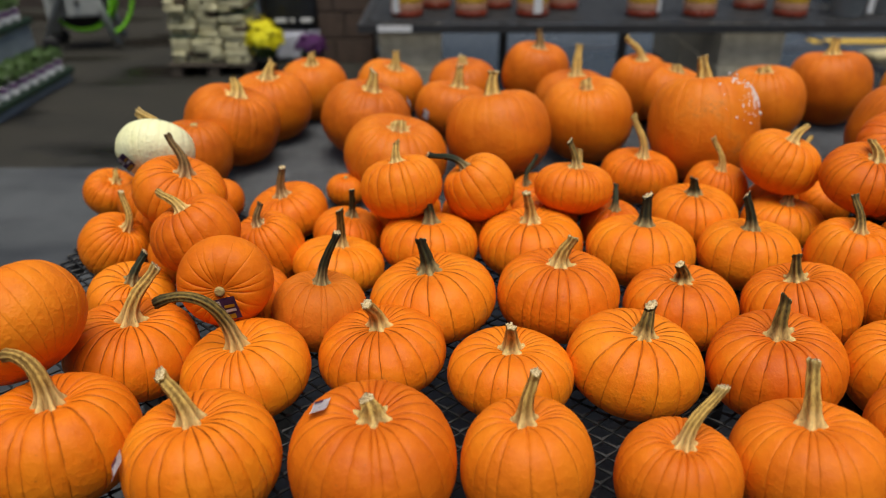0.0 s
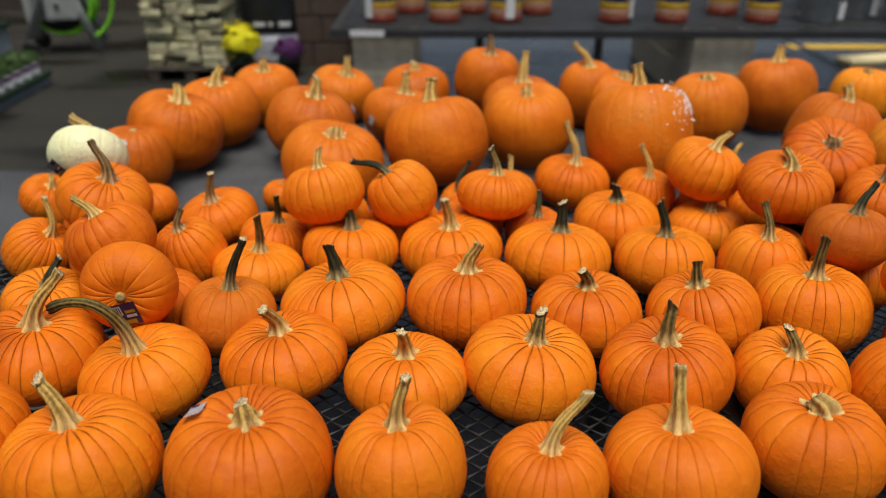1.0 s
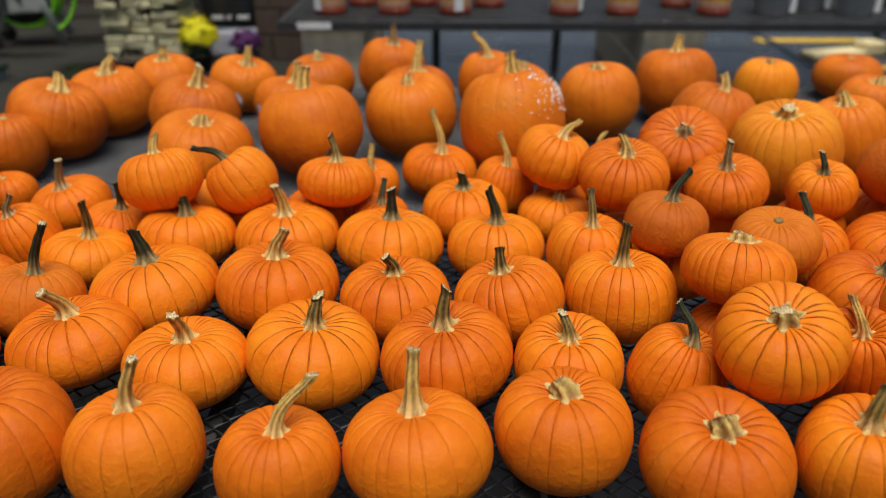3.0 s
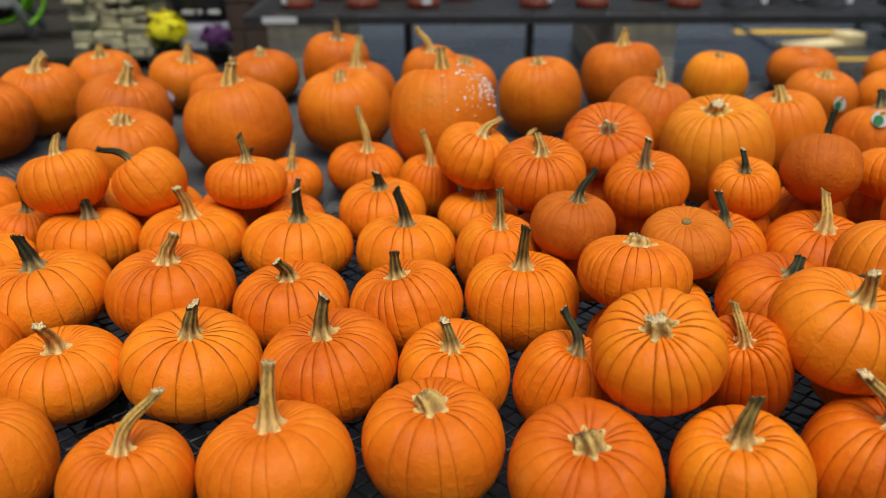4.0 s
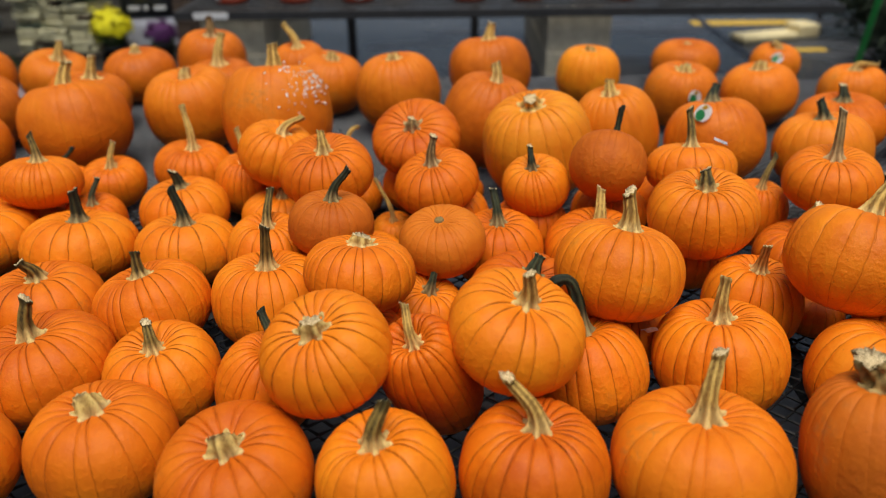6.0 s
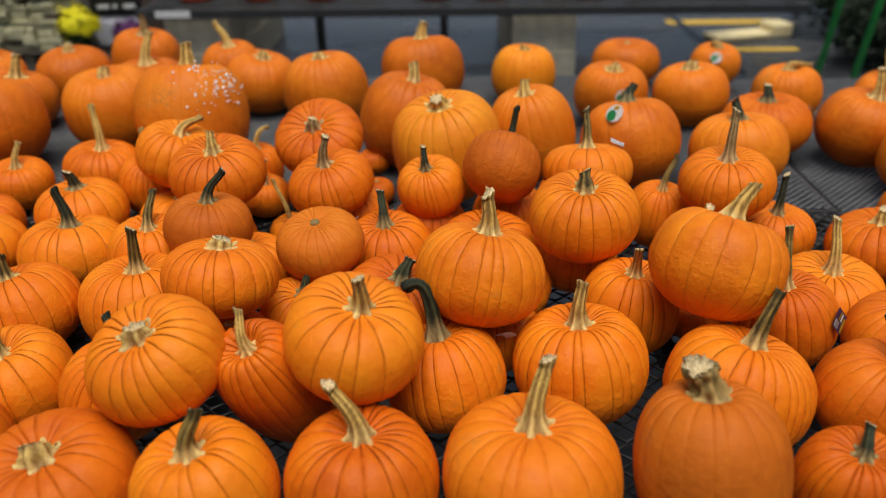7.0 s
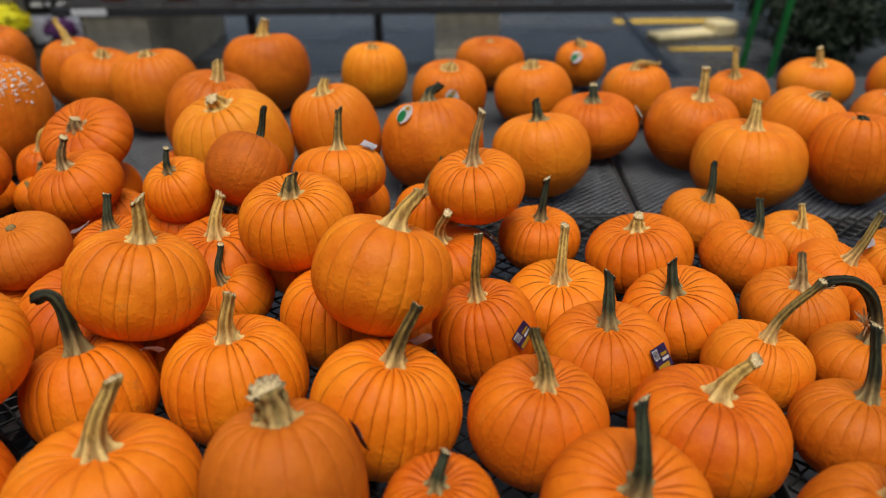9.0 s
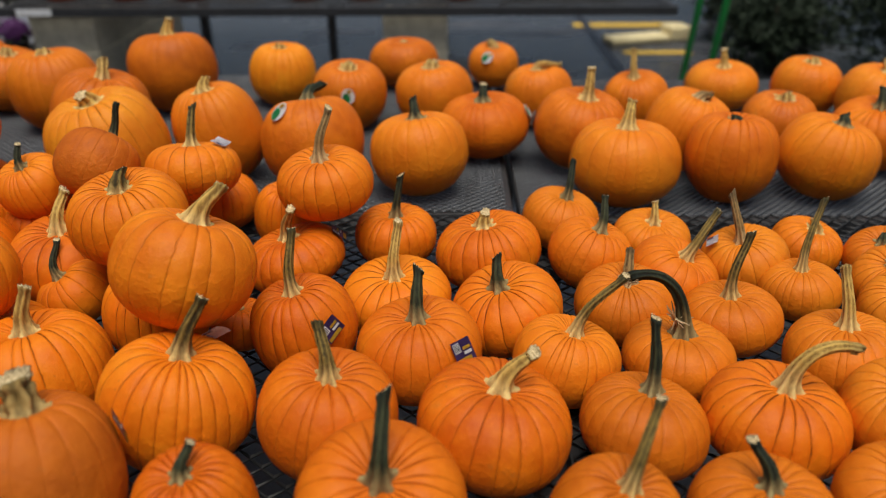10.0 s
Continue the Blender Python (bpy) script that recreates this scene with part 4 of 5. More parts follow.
pumpkin((-0.650, 0.928, 0.847), 0.105, 0.161, (-0.66, 0.39, 0.64), "p", "k", None, "stacked")
pumpkin((-0.545, 1.051, 0.709), 0.115, 0.150, (0.11, 0.02, 0.99), "o", "t", (0.040, 0.052, 0.080), "bench")
pumpkin((-0.334, 0.997, 0.702), 0.109, 0.140, (-0.12, -0.04, 0.99), "o", "m^", (-0.116, -0.013, 0.089), "bench")
pumpkin((-0.107, 1.056, 0.699), 0.113, 0.134, (-0.09, 0.04, 0.99), "o", "t", (-0.015, -0.031, 0.065), "bench")
pumpkin((0.114, 0.994, 0.701), 0.106, 0.132, (-0.01, 0.09, 1.00), "o", "t", (-0.004, -0.019, 0.060), "bench")
pumpkin((0.326, 1.010, 0.708), 0.114, 0.153, (0.12, -0.05, 0.99), "o", "m", (0.009, 0.013, 0.050), "bench")
pumpkin((0.560, 0.993, 0.717), 0.112, 0.163, (-0.12, -0.00, 0.99), "o", "m", (0.005, 0.015, 0.065), "bench")
pumpkin((0.763, 0.976, 0.715), 0.093, 0.159, (-0.06, -0.10, 0.99), "o", "m", (-0.012, 0.019, 0.039), "bench")
pumpkin((0.934, 0.949, 0.714), 0.079, 0.167, (0.26, 0.00, 0.97), "o", "g", (-0.019, 0.037, 0.058), "bench")
pumpkin((1.053, 0.877, 0.833), 0.095, 0.145, (-0.21, -0.30, 0.93), "o", "s", (-0.002, 0.004, 0.007), "stacked")
pumpkin((1.199, 0.919, 0.757), 0.072, 0.262, (-0.25, -0.35, 0.90), "o", "t", (-0.014, 0.028, 0.050), "bench")
pumpkin((1.319, 0.906, 0.850), 0.101, 0.144, (0.22, -0.14, 0.97), "o", "t", (0.001, -0.006, 0.050), "stacked")
pumpkin((1.444, 0.981, 0.716), 0.097, 0.164, (-0.17, 0.23, 0.96), "o", "g^", (-0.046, 0.017, 0.083), "bench")
pumpkin((1.658, 1.000, 0.729), 0.107, 0.185, (-0.10, 0.13, 0.99), "o", "t", (0.006, 0.023, 0.065), "bench")
pumpkin((1.884, 0.938, 0.726), 0.106, 0.183, (0.19, 0.14, 0.97), "o", "m", (0.034, 0.028, 0.077), "bench")
pumpkin((2.097, 0.925, 0.714), 0.098, 0.169, (0.10, -0.05, 0.99), "p", "m", (-0.015, 0.037, 0.064), "bench")
pumpkin((2.330, 0.911, 0.711), 0.108, 0.153, (0.14, 0.06, 0.99), "o", "t", (0.043, 0.012, 0.053), "bench")
pumpkin((2.539, 0.919, 0.701), 0.090, 0.131, (0.13, 0.17, 0.98), "n", "g", (0.002, 0.035, 0.100), "bench")
pumpkin((2.726, 0.930, 0.700), 0.099, 0.139, (0.08, -0.00, 1.00), "o", "t^", (0.091, 0.011, 0.057), "bench")
pumpkin((2.906, 0.927, 0.712), 0.087, 0.148, (-0.24, -0.12, 0.96), "n", "t", (0.015, 0.019, 0.029), "bench")
pumpkin((-0.619, 1.238, 0.700), 0.084, 0.123, (0.25, -0.13, 0.96), "o", "g", (0.023, 0.031, 0.049), "bench")
pumpkin((-0.386, 1.118, 0.814), 0.083, 0.122, (0.09, -0.99, 0.13), "q", "k", None, "stacked", (-67, 75, .044, .046, "dark"))
pumpkin((-0.235, 1.175, 0.710), 0.090, 0.151, (0.09, 0.16, 0.98), "b", "g", (0.036, 0.010, 0.103), "bench")
pumpkin((-0.019, 1.220, 0.708), 0.124, 0.149, (-0.13, 0.06, 0.99), "o", "g", (-0.015, 0.001, 0.067), "bench")
pumpkin((0.224, 1.221, 0.719), 0.119, 0.168, (0.01, 0.09, 1.00), "o", "t", (0.023, 0.004, 0.058), "bench")
pumpkin((0.458, 1.196, 0.703), 0.109, 0.148, (-0.02, 0.05, 1.00), "o", "m", (-0.016, -0.012, 0.043), "bench")
pumpkin((0.677, 1.171, 0.720), 0.105, 0.164, (-0.25, 0.15, 0.96), "o", "m", (-0.006, 0.009, 0.047), "bench")
pumpkin((0.891, 1.186, 0.724), 0.107, 0.176, (-0.01, 0.14, 0.99), "o", "m", (0.003, 0.008, 0.083), "bench")
pumpkin((1.071, 1.111, 0.824), 0.097, 0.125, (0.06, 0.23, 0.97), "o", "s", (0.003, 0.006, 0.012), "stacked")
pumpkin((1.176, 1.194, 0.695), 0.075, 0.113, (0.21, -0.16, 0.96), "o", "g", (0.016, 0.033, 0.055), "bench")
pumpkin((1.357, 1.167, 0.720), 0.111, 0.169, (0.15, -0.15, 0.98), "o", "g", (0.016, 0.018, 0.032), "bench")
pumpkin((1.501, 1.082, 0.844), 0.105, 0.165, (0.17, 0.24, 0.96), "y", "t", (0.000, 0.021, 0.061), "stacked", (-52, -48, .03, .02, "silver"))
pumpkin((1.581, 1.281, 0.692), 0.071, 0.108, (-0.44, -0.16, 0.88), "o", "g", (-0.007, 0.035, 0.059), "bench")
pumpkin((1.773, 1.175, 0.719), 0.087, 0.174, (0.05, 0.03, 1.00), "o", "t", (-0.002, -0.014, 0.061), "bench")
pumpkin((1.873, 1.077, 0.864), 0.106, 0.175, (0.29, 0.32, 0.90), "y", "t", (0.039, 0.029, 0.049), "stacked", (-34, -38, .03, .03, "silver"))
pumpkin((2.031, 1.130, 0.722), 0.087, 0.176, (-0.18, -0.03, 0.98), "o", "m", (0.001, 0.036, 0.098), "bench", (-45, 18, .036, .03, "dark"))
pumpkin((2.222, 1.084, 0.708), 0.098, 0.152, (-0.05, -0.05, 1.00), "p", "g", (0.002, 0.036, 0.072), "bench", (-40, 31, .036, .036, "dark"))
pumpkin((2.451, 1.063, 0.704), 0.083, 0.135, (0.21, 0.09, 0.97), "p", "m", (0.075, 0.027, 0.090), "bench")
tangled = pumpkin((2.636, 1.087, 0.692), 0.090, 0.112, (0.01, 0.10, 1.00), "n", "g^", (-0.093, 0.013, 0.098), "bench")
pumpkin((2.891, 1.074, 0.701), 0.090, 0.137, (-0.08, 0.10, 0.99), "n", "t", (-0.006, 0.039, 0.086), "bench")
pumpkin((-0.736, 1.444, 0.706), 0.076, 0.139, (0.62, -0.06, 0.78), "o", "t", (-0.006, 0.027, 0.078), "bench")
pumpkin((-0.491, 1.300, 0.811), 0.088, 0.144, (-0.39, 0.03, 0.92), "o", "t", (-0.050, 0.024, 0.029), "stacked")
pumpkin((-0.380, 1.422, 0.715), 0.078, 0.161, (-0.26, -0.14, 0.95), "o", "d", (0.006, 0.014, 0.044), "bench")
pumpkin((-0.225, 1.382, 0.694), 0.099, 0.114, (0.11, 0.13, 0.99), "o", "m", (0.004, -0.004, 0.086), "bench")
pumpkin((-0.031, 1.454, 0.708), 0.110, 0.138, (0.03, 0.17, 0.98), "o", "g", (-0.028, -0.002, 0.094), "bench")
pumpkin((0.196, 1.453, 0.708), 0.117, 0.146, (-0.04, 0.07, 1.00), "o", "t", (-0.014, -0.009, 0.074), "bench")
pumpkin((0.433, 1.411, 0.714), 0.119, 0.152, (0.05, 0.17, 0.98), "o", "g", (0.001, 0.007, 0.069), "bench")
pumpkin((0.664, 1.401, 0.710), 0.108, 0.151, (-0.00, 0.16, 0.99), "o", "g", (-0.019, 0.013, 0.078), "bench")
pumpkin((0.856, 1.346, 0.724), 0.090, 0.183, (0.02, -0.01, 1.00), "o", "m", (0.002, 0.052, 0.061), "bench")
pumpkin((0.996, 1.300, 0.819), 0.082, 0.125, (0.07, 0.03, 1.00), "b", "g", (0.034, 0.018, 0.057), "stacked")
pumpkin((1.209, 1.275, 0.797), 0.084, 0.119, (-0.11, -0.12, 0.99), "b", "k", None, "stacked")
pumpkin((1.324, 1.385, 0.714), 0.093, 0.163, (-0.04, -0.10, 0.99), "o", "g", (-0.010, 0.037, 0.061), "bench", (161, 43, .04, .025, "silver"))
pumpkin((1.528, 1.377, 0.710), 0.112, 0.157, (-0.03, -0.10, 0.99), "o", "t", (0.006, 0.045, 0.067), "bench")
pumpkin((1.702, 1.300, 0.839), 0.101, 0.158, (-0.06, -0.14, 0.99), "y", "m", (-0.000, 0.019, 0.029), "stacked")
pumpkin((1.964, 1.399, 0.698), 0.101, 0.118, (-0.22, 0.08, 0.97), "o", "t", (0.014, -0.016, 0.072), "bench", (8, 25, .03, .035, "dark"))
pumpkin((2.156, 1.499, 0.697), 0.086, 0.126, (0.04, -0.02, 1.00), "o", "g", (0.011, 0.022, 0.083), "bench")
pumpkin((2.172, 1.266, 0.694), 0.098, 0.119, (-0.05, -0.10, 0.99), "o", "t", (0.008, 0.045, 0.090), "bench")
pumpkin((2.347, 1.418, 0.704), 0.105, 0.140, (-0.17, 0.06, 0.98), "o", "t", (0.002, 0.005, 0.027), "bench")
pumpkin((2.370, 1.212, 0.704), 0.098, 0.130, (-0.29, -0.16, 0.94), "o", "g", (-0.005, 0.019, 0.051), "bench")
pumpkin((2.546, 1.404, 0.704), 0.082, 0.136, (0.28, 0.01, 0.96), "p", "g", (0.014, 0.044, 0.056), "bench")
pumpkin((2.511, 1.571, 0.699), 0.084, 0.128, (0.18, -0.03, 0.98), "n", "g", (0.015, 0.041, 0.069), "bench")
pumpkin((2.693, 1.503, 0.688), 0.080, 0.104, (0.01, -0.14, 0.99), "n", "t", (0.003, 0.023, 0.039), "bench")
pumpkin((2.581, 1.237, 0.696), 0.088, 0.125, (-0.06, -0.13, 0.99), "n", "d", (0.008, 0.033, 0.044), "bench")
pumpkin((2.694, 1.335, 0.700), 0.086, 0.118, (0.35, -0.14, 0.93), "p", "m", (0.065, 0.047, 0.076), "bench")
pumpkin((2.756, 1.198, 0.694), 0.085, 0.113, (-0.15, 0.05, 0.99), "n", "m", (0.028, 0.033, 0.108), "bench")
pumpkin((2.849, 1.397, 0.697), 0.082, 0.117, (-0.30, -0.12, 0.95), "n", "d", (-0.015, 0.055, 0.079), "bench", (168, 57, .03, .025, "silver"))
pumpkin((2.919, 1.301, 0.687), 0.074, 0.106, (-0.07, 0.06, 1.00), "n", "m", (0.044, 0.065, 0.115), "bench")
pumpkin((3.002, 1.469, 0.687), 0.073, 0.104, (0.20, -0.14, 0.97), "y", "t", (0.000, 0.011, 0.020), "bench")
pumpkin((3.128, 1.409, 0.693), 0.072, 0.110, (-0.31, -0.16, 0.94), "n", "g", (0.006, 0.011, 0.015), "bench")
pumpkin((3.097, 1.306, 0.698), 0.079, 0.120, (-0.39, -0.14, 0.91), "n", "t", (0.031, 0.025, 0.041), "bench")
pumpkin((3.068, 1.208, 0.699), 0.080, 0.121, (-0.32, -0.15, 0.94), "n", "g", (0.010, 0.033, 0.055), "bench")
pumpkin((-0.875, 1.774, 0.693), 0.072, 0.110, (0.44, -0.15, 0.88), "o", "t", (-0.001, 0.017, 0.029), "bench")
pumpkin((-0.593, 1.512, 0.806), 0.101, 0.142, (0.36, -0.14, 0.92), "o", "d", (-0.030, 0.022, 0.082), "stacked")
pumpkin((-0.381, 1.639, 0.699), 0.098, 0.126, (-0.20, -0.08, 0.98), "o", "d", (0.005, 0.002, 0.074), "bench")
pumpkin((-0.587, 1.719, 0.694), 0.074, 0.112, (0.00, 0.00, 1.00), "o", "k", None, "bench")
pumpkin((-0.224, 1.543, 0.689), 0.083, 0.110, (0.20, 0.02, 0.98), "o", "g", (0.006, -0.009, 0.070), "bench")
pumpkin((-0.262, 1.829, 0.679), 0.054, 0.083, (0.00, 0.00, 1.00), "o", "k", None, "bench")
pumpkin((-0.092, 1.517, 0.821), 0.092, 0.142, (-0.20, 0.20, 0.96), "o", "t", (-0.001, 0.024, 0.040), "stacked")
pumpkin((0.085, 1.547, 0.805), 0.081, 0.148, (-0.58, 0.09, 0.81), "o", "g", (-0.086, 0.024, 0.024), "stacked")
pumpkin((0.235, 1.778, 0.688), 0.065, 0.099, (-0.39, -0.17, 0.90), "o", "g", (0.027, 0.038, 0.068), "bench")
pumpkin((0.301, 1.550, 0.805), 0.088, 0.114, (0.04, 0.15, 0.99), "o", "m", (-0.015, 0.023, 0.057), "stacked")
pumpkin((0.398, 1.560, 0.700), 0.071, 0.130, (0.07, -0.11, 0.99), "o", "g", (0.007, 0.038, 0.050), "bench")
pumpkin((0.599, 1.590, 0.711), 0.105, 0.151, (-0.05, 0.03, 1.00), "o", "g", (-0.008, -0.005, 0.043), "bench")
pumpkin((0.705, 1.744, 0.711), 0.079, 0.157, (0.09, -0.05, 0.99), "o", "t", (-0.020, 0.037, 0.077), "bench")
pumpkin((0.815, 1.662, 0.821), 0.094, 0.141, (0.30, -0.06, 0.95), "o", "t", (0.045, 0.032, 0.029), "stacked")
pumpkin((0.826, 1.603, 0.690), 0.096, 0.116, (0.07, 0.06, 1.00), "o", "m", (0.013, 0.006, 0.100), "bench")
pumpkin((0.535, 1.861, 0.705), 0.102, 0.141, (0.09, -0.02, 1.00), "o", "t", (-0.025, 0.048, 0.102), "bench")
pumpkin((0.953, 1.520, 0.838), 0.102, 0.139, (0.01, -0.21, 0.98), "o", "t", (-0.008, 0.026, 0.036), "stacked")
pumpkin((1.142, 1.716, 0.842), 0.106, 0.119, (-0.17, -0.53, 0.83), "o", "d", (0.001, 0.007, 0.012), "stacked")
pumpkin((1.194, 1.528, 0.805), 0.094, 0.126, (-0.19, -0.16, 0.97), "o", "d", (0.004, 0.017, 0.059), "stacked")
pumpkin((1.411, 1.525, 0.799), 0.074, 0.126, (-0.20, -0.26, 0.95), "o", "g", (-0.006, 0.020, 0.044), "stacked")
pumpkin((1.560, 1.504, 0.851), 0.081, 0.145, (0.28, 0.69, 0.66), "b", "g", (0.017, 0.028, 0.069), "stacked")
pumpkin((1.745, 1.526, 0.834), 0.094, 0.123, (-0.02, 0.25, 0.97), "o", "m", (-0.001, 0.048, 0.072), "stacked", (-4, 56, .035, .03, "silver"))
pumpkin((1.917, 1.562, 0.710), 0.070, 0.159, (0.04, -0.10, 0.99), "o", "m", (0.035, 0.037, 0.065), "bench")
pumpkin((2.023, 1.471, 0.830), 0.095, 0.133, (-0.10, -0.10, 0.99), "o", "d", (0.017, 0.047, 0.090), "stacked", (-63, -46, .035, .02, "dark"))
pumpkin((1.092, 1.547, 0.677), 0.051, 0.077, (0.01, -0.24, 0.97), "o", "t", (-0.042, 0.048, 0.084), "bench")
pumpkin((0.989, 1.726, 0.686), 0.063, 0.097, (0.16, -0.19, 0.97), "o", "d", (-0.002, 0.030, 0.049), "bench")
pumpkin((1.238, 1.984, 0.673), 0.046, 0.070, (0.00, 0.00, 1.00), "o", "k", None, "bench")
pumpkin((1.264, 1.779, 0.672), 0.045, 0.069, (0.00, 0.00, 1.00), "o", "k", None, "bench")
pumpkin((0.949, 1.835, 0.710), 0.066, 0.144, (0.06, -0.08, 0.99), "o", "t^", (0.032, 0.030, 0.049), "bench")
pumpkin((0.350, 1.782, 0.700), 0.080, 0.125, (0.08, -0.15, 0.99), "o", "t", (0.004, 0.033, 0.056), "bench")
pumpkin((-0.719, 1.730, 0.829), 0.093, 0.139, (0.01, 0.71, 0.70), "w", "s", (-0.053, 0.027, 0.044), "stacked", (-128, -48, .045, .04, "dark"))
pumpkin((-0.703, 1.954, 0.728), 0.106, 0.200, (0.08, 0.09, 0.99), "r", "k", None, "bench", (-95, 40, .05, .04, "green"))
pumpkin((-0.644, 2.145, 0.757), 0.143, 0.236, (0.27, 0.05, 0.96), "r", "t", (-0.012, 0.037, 0.038), "bench")
pumpkin((-0.577, 2.380, 0.742), 0.137, 0.228, (0.03, -0.04, 1.00), "r", "t", (0.010, 0.050, 0.047), "bench")
pumpkin((-0.469, 2.616, 0.737), 0.127, 0.217, (-0.00, -0.06, 1.00), "r", "t", (-0.001, 0.018, 0.044), "bench")
pumpkin((-0.242, 2.214, 0.750), 0.140, 0.233, (0.22, -0.03, 0.98), "r", "t", (0.008, 0.026, 0.054), "bench", (16, 31, .035, .04, "silver"))
pumpkin((-0.194, 2.637, 0.734), 0.125, 0.191, (0.26, -0.07, 0.96), "r", "t", (0.005, 0.029, 0.060), "bench")
pumpkin((0.036, 2.380, 0.733), 0.128, 0.192, (0.16, 0.08, 0.98), "r", "t", (0.009, 0.024, 0.071), "bench", (-133, -3, .03, .03, "silver"))
pumpkin((0.073, 2.712, 0.723), 0.130, 0.190, (-0.01, -0.07, 1.00), "r", "s", (0.000, 0.012, 0.022), "bench")
pumpkin((-0.133, 1.916, 0.742), 0.144, 0.216, (0.15, -0.07, 0.99), "r", "s", (0.003, 0.010, 0.019), "bench")
pumpkin((0.158, 2.022, 0.769), 0.152, 0.266, (-0.15, 0.22, 0.96), "r", "t", (0.002, 0.036, 0.070), "bench")
pumpkin((0.345, 2.725, 0.760), 0.123, 0.256, (0.10, -0.06, 0.99), "r", "d", (-0.002, 0.015, 0.067), "bench")
pumpkin((0.450, 2.465, 0.735), 0.134, 0.211, (-0.00, -0.06, 1.00), "r", "t", (0.012, 0.043, 0.098), "bench")
pumpkin((0.443, 2.188, 0.759), 0.142, 0.260, (-0.09, -0.06, 0.99), "r", "s", (0.000, 0.009, 0.023), "bench")
pumpkin((0.701, 2.581, 0.748), 0.106, 0.247, (-0.05, -0.08, 1.00), "r", "t", (-0.051, 0.046, 0.074), "bench")
pumpkin((0.798, 2.545, 0.737), 0.130, 0.205, (0.20, -0.06, 0.98), "r", "s", (-0.000, 0.011, 0.021), "bench")
speckled = pumpkin((0.743, 2.005, 0.797), 0.152, 0.324, (-0.04, 0.27, 0.96), "r", "t", (-0.006, 0.034, 0.070), "bench")
pumpkin((1.054, 2.357, 0.755), 0.132, 0.256, (-0.11, 0.02, 0.99), "r", "s", (-0.002, 0.007, 0.012), "bench")
pumpkin((1.357, 2.538, 0.767), 0.138, 0.264, (-0.05, 0.14, 0.99), "r", "t", (0.010, 0.016, 0.058), "bench")
pumpkin((1.322, 2.051, 0.764), 0.129, 0.273, (0.23, 0.01, 0.97), "r", "s", (-0.001, 0.022, 0.044), "bench")
pumpkin((1.702, 2.603, 0.733), 0.112, 0.214, (0.04, -0.00, 1.00), "y", "s", (-0.001, 0.003, 0.005), "bench")
pumpkin((1.446, 1.813, 0.778), 0.140, 0.281, (-0.19, -0.13, 0.97), "z", "t", (-0.007, -0.016, 0.028), "bench")
pumpkin((1.673, 1.949, 0.762), 0.114, 0.264, (-0.22, -0.03, 0.97), "r", "t", (0.000, 0.033, 0.030), "bench")
pumpkin((1.960, 2.360, 0.739), 0.114, 0.214, (0.02, -0.10, 0.99), "f", "s", (0.005, 0.007, 0.012), "bench", (-85, 19, .04, .045, "green"))
pumpkin((2.103, 2.814, 0.721), 0.125, 0.179, (0.01, 0.03, 1.00), "f", "k", None, "bench")
pumpkin((2.221, 2.386, 0.730), 0.120, 0.200, (-0.10, 0.02, 1.00), "f", "s", (0.006, 0.011, 0.020), "bench")
pumpkin((2.428, 2.787, 0.717), 0.090, 0.158, (0.01, -0.12, 0.99), "f", "s", (-0.020, 0.013, 0.019), "bench", (-110, 39, .04, .045, "green"))
pumpkin((1.924, 1.900, 0.755), 0.130, 0.241, (-0.11, 0.26, 0.96), "f", "g", (0.031, 0.074, 0.030), "bench", (-120, 42, .045, .055, "green"))
pumpkin((2.194, 1.858, 0.742), 0.121, 0.211, (-0.10, 0.15, 0.98), "f", "g", (-0.007, 0.028, 0.047), "bench")
pumpkin((2.368, 2.126, 0.719), 0.127, 0.177, (-0.07, 0.02, 1.00), "p", "g", (0.002, 0.024, 0.042), "bench", (-10, 23, .03, .04, "green"))
pumpkin((2.555, 2.444, 0.711), 0.109, 0.201, (-0.08, 0.04, 1.00), "f", "t", (0.077, 0.002, 0.000), "bench")
pumpkin((2.632, 2.088, 0.723), 0.128, 0.222, (0.13, -0.08, 0.99), "f", "t", (0.012, 0.030, 0.080), "bench", (163, -0, .04, .045, "green"))
pumpkin((2.858, 2.399, 0.704), 0.102, 0.185, (-0.19, -0.11, 0.98), "f", "t", (-0.002, 0.034, 0.079), "bench")
pumpkin((2.706, 1.850, 0.714), 0.137, 0.216, (0.01, 0.09, 1.00), "f", "t", (0.014, 0.040, 0.062), "bench")
pumpkin((2.922, 2.071, 0.727), 0.114, 0.224, (0.27, -0.08, 0.96), "f", "d", (0.026, 0.005, 0.008), "bench")
pumpkin((3.195, 2.599, 0.693), 0.118, 0.163, (-0.04, -0.07, 1.00), "f", "t", (-0.006, 0.008, 0.060), "bench")
pumpkin((3.222, 2.182, 0.700), 0.105, 0.183, (0.02, -0.10, 1.00), "f", "s", (0.000, 0.005, 0.010), "bench")
pumpkin((2.976, 1.867, 0.728), 0.110, 0.234, (0.02, 0.12, 0.99), "p", "g", (-0.000, 0.007, 0.013), "bench")
pumpkin((3.448, 2.530, 0.710), 0.109, 0.197, (0.06, -0.07, 1.00), "f", "s", (0.000, 0.006, 0.011), "bench")
pumpkin((3.226, 1.886, 0.715), 0.119, 0.211, (0.20, -0.05, 0.98), "p", "g", (0.007, 0.014, 0.025), "bench")
pumpkin((3.451, 2.078, 0.710), 0.123, 0.188, (-0.12, -0.10, 0.99), "o", "g", (0.008, 0.030, 0.049), "bench")
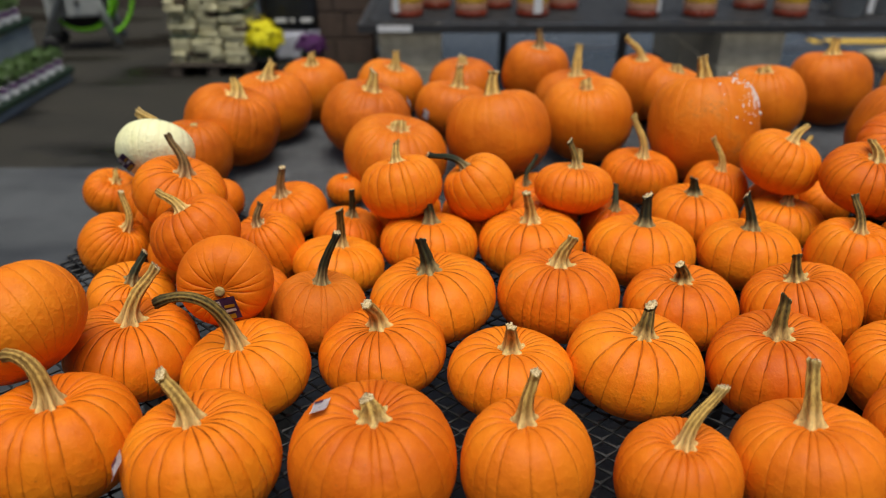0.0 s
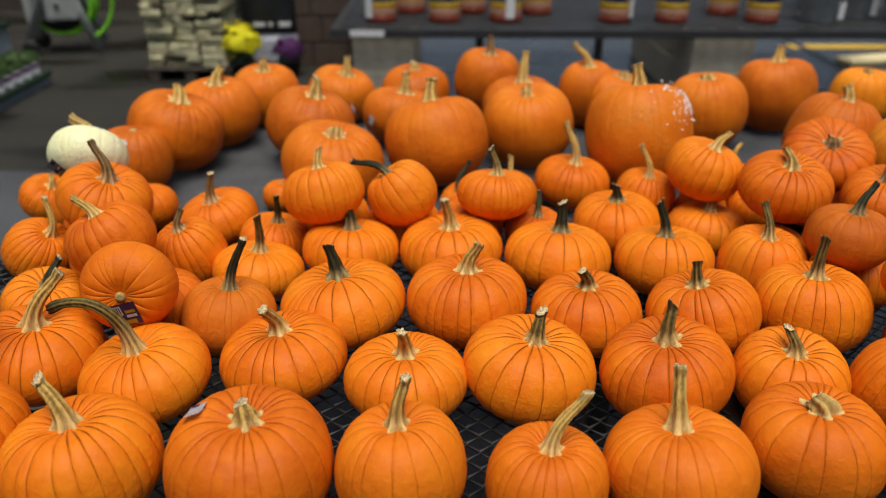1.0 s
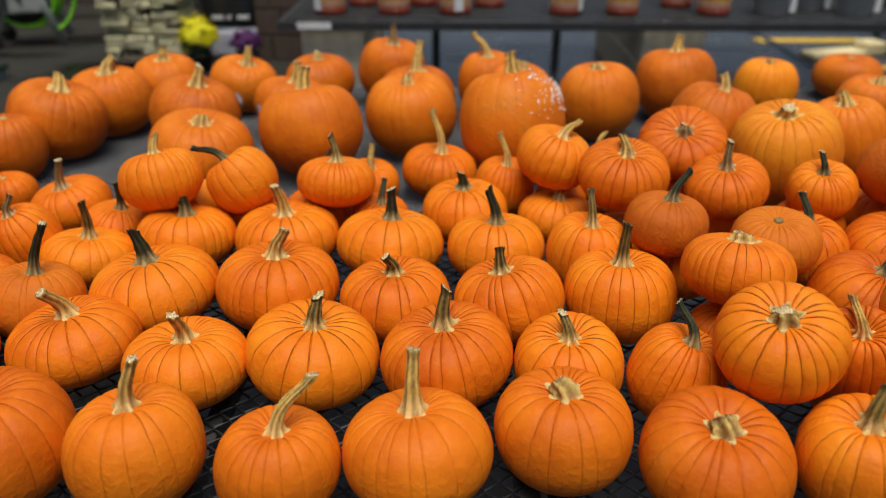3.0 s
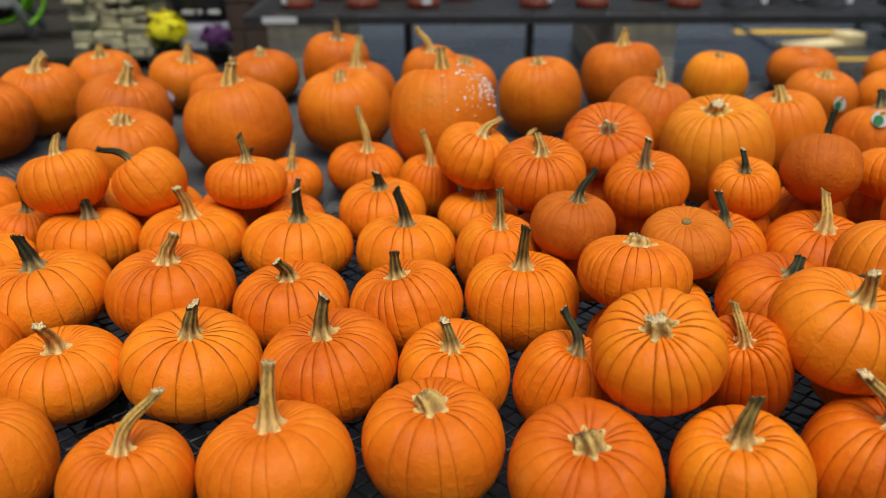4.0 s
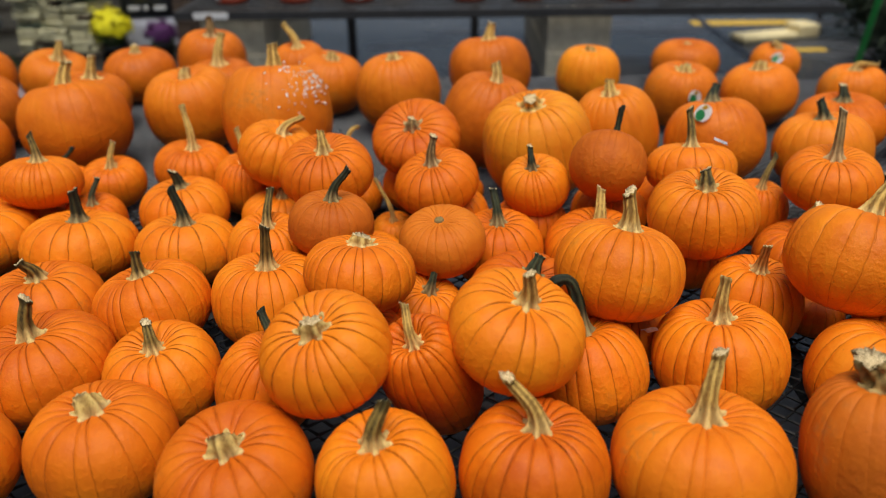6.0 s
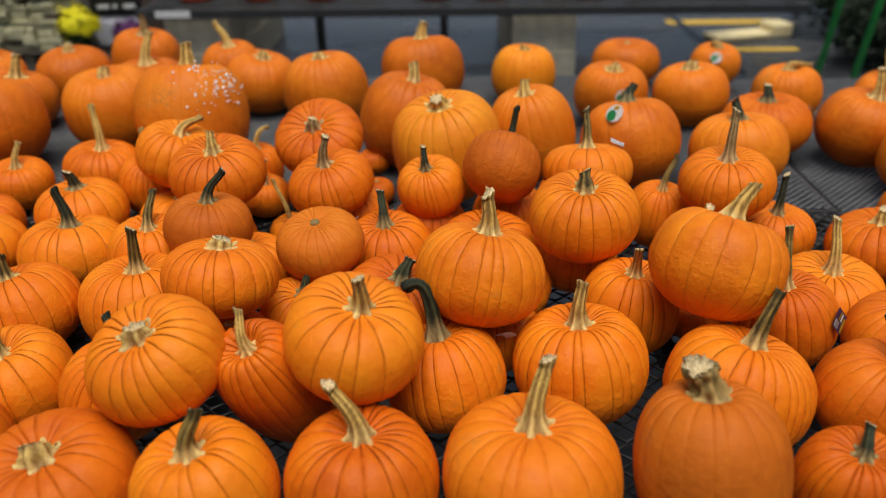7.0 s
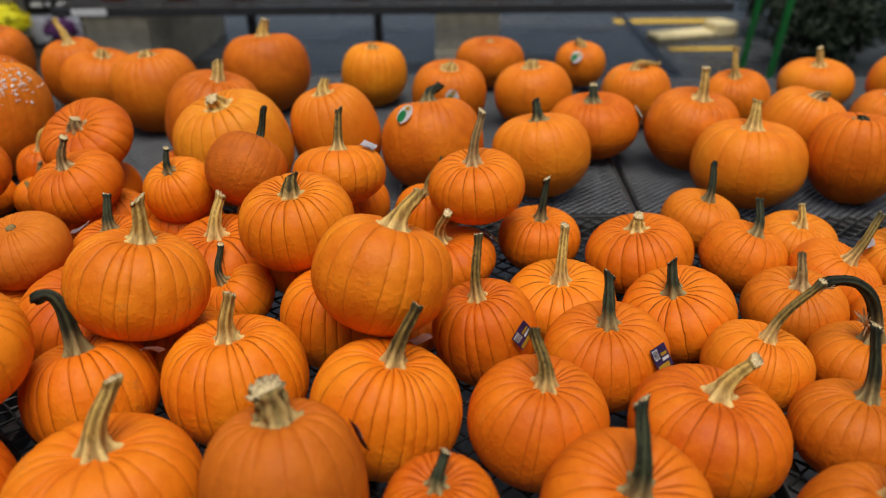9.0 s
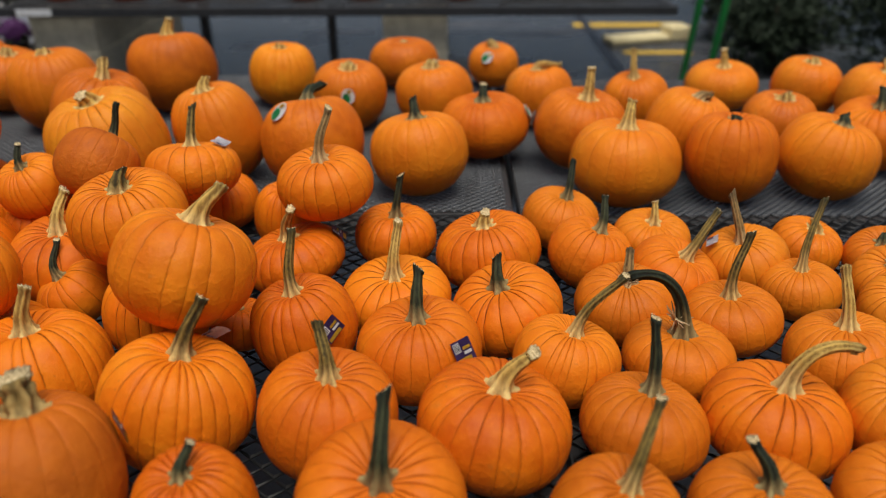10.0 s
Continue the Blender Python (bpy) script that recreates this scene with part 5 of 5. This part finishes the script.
pumpkin((3.585, 2.330, 0.725), 0.124, 0.218, (0.06, -0.09, 0.99), "f", "s", (0.000, 0.019, 0.030), "bench")
pumpkin((-0.386, 1.231, 0.704), 0.088, 0.132, (0.05, 0.05, 1.00), "o", "k", None, "bench")
pumpkin((1.073, 1.095, 0.695), 0.076, 0.114, (0.05, 0.05, 1.00), "o", "k", None, "bench")
pumpkin((1.530, 1.125, 0.699), 0.081, 0.121, (0.05, 0.05, 1.00), "o", "k", None, "bench")
pumpkin((1.905, 1.199, 0.679), 0.055, 0.083, (0.05, 0.05, 1.00), "o", "k", None, "bench")
pumpkin((-0.555, 1.414, 0.704), 0.088, 0.132, (0.05, 0.05, 1.00), "o", "k", None, "bench")
pumpkin((1.051, 1.341, 0.704), 0.088, 0.132, (0.05, 0.05, 1.00), "o", "k", None, "bench")
pumpkin((1.704, 1.378, 0.704), 0.088, 0.132, (0.05, 0.05, 1.00), "o", "k", None, "bench")
pumpkin((-0.648, 1.583, 0.702), 0.085, 0.127, (0.05, 0.05, 1.00), "o", "k", None, "bench")
pumpkin((-0.090, 1.632, 0.704), 0.088, 0.132, (0.05, 0.05, 1.00), "o", "k", None, "bench")
pumpkin((0.082, 1.605, 0.704), 0.088, 0.132, (0.05, 0.05, 1.00), "o", "k", None, "bench")
pumpkin((0.243, 1.599, 0.700), 0.082, 0.123, (0.05, 0.05, 1.00), "o", "k", None, "bench")
pumpkin((0.852, 1.730, 0.688), 0.066, 0.099, (0.05, 0.05, 1.00), "o", "k", None, "bench")
pumpkin((0.955, 1.504, 0.688), 0.067, 0.101, (0.05, 0.05, 1.00), "o", "k", None, "bench")
pumpkin((1.137, 1.741, 0.704), 0.088, 0.132, (0.05, 0.05, 1.00), "o", "k", None, "bench")
pumpkin((1.224, 1.570, 0.704), 0.088, 0.132, (0.05, 0.05, 1.00), "o", "k", None, "bench")
pumpkin((1.405, 1.536, 0.700), 0.083, 0.125, (0.05, 0.05, 1.00), "o", "k", None, "bench")
pumpkin((1.590, 1.580, 0.704), 0.088, 0.132, (0.05, 0.05, 1.00), "o", "k", None, "bench")
pumpkin((1.745, 1.654, 0.704), 0.088, 0.132, (0.05, 0.05, 1.00), "o", "k", None, "bench")
pumpkin((-0.746, 1.705, 0.698), 0.080, 0.121, (0.05, 0.05, 1.00), "o", "k", None, "bench")
wet_glints(speckled, 0.152, 0.324, -42, 30, 19, 130, random.Random(5))


def frayed(parent, at, count, reach, rng):
    """Torn dry fibres that stand out from a broken stem."""
    bm = bmesh.new()
    for _ in range(count):
        d = Vector((rng.gauss(0, 1), rng.gauss(0, 1), rng.gauss(0.3, 0.8))).normalized()
        bend = Vector((rng.gauss(0, 1), rng.gauss(0, 1), rng.gauss(0, 1))) * reach * 0.4
        start = Vector(at) + d * 0.004
        end = start + d * reach * rng.uniform(0.5, 1.2)
        tube([start, (start + end) / 2 + bend * 0.5, end + bend], [0.0014, 0.0011, 0.0006], 5, bm)
    tagged(part("fibres", bm, FIBRE, parent, "torn pale stem fibres"), kind="stuff")


frayed(tangled, (-0.014, 0.0, 0.128), 34, 0.016, random.Random(21))
frayed(tangled, (-0.090, 0.004, 0.190), 16, 0.010, random.Random(22))
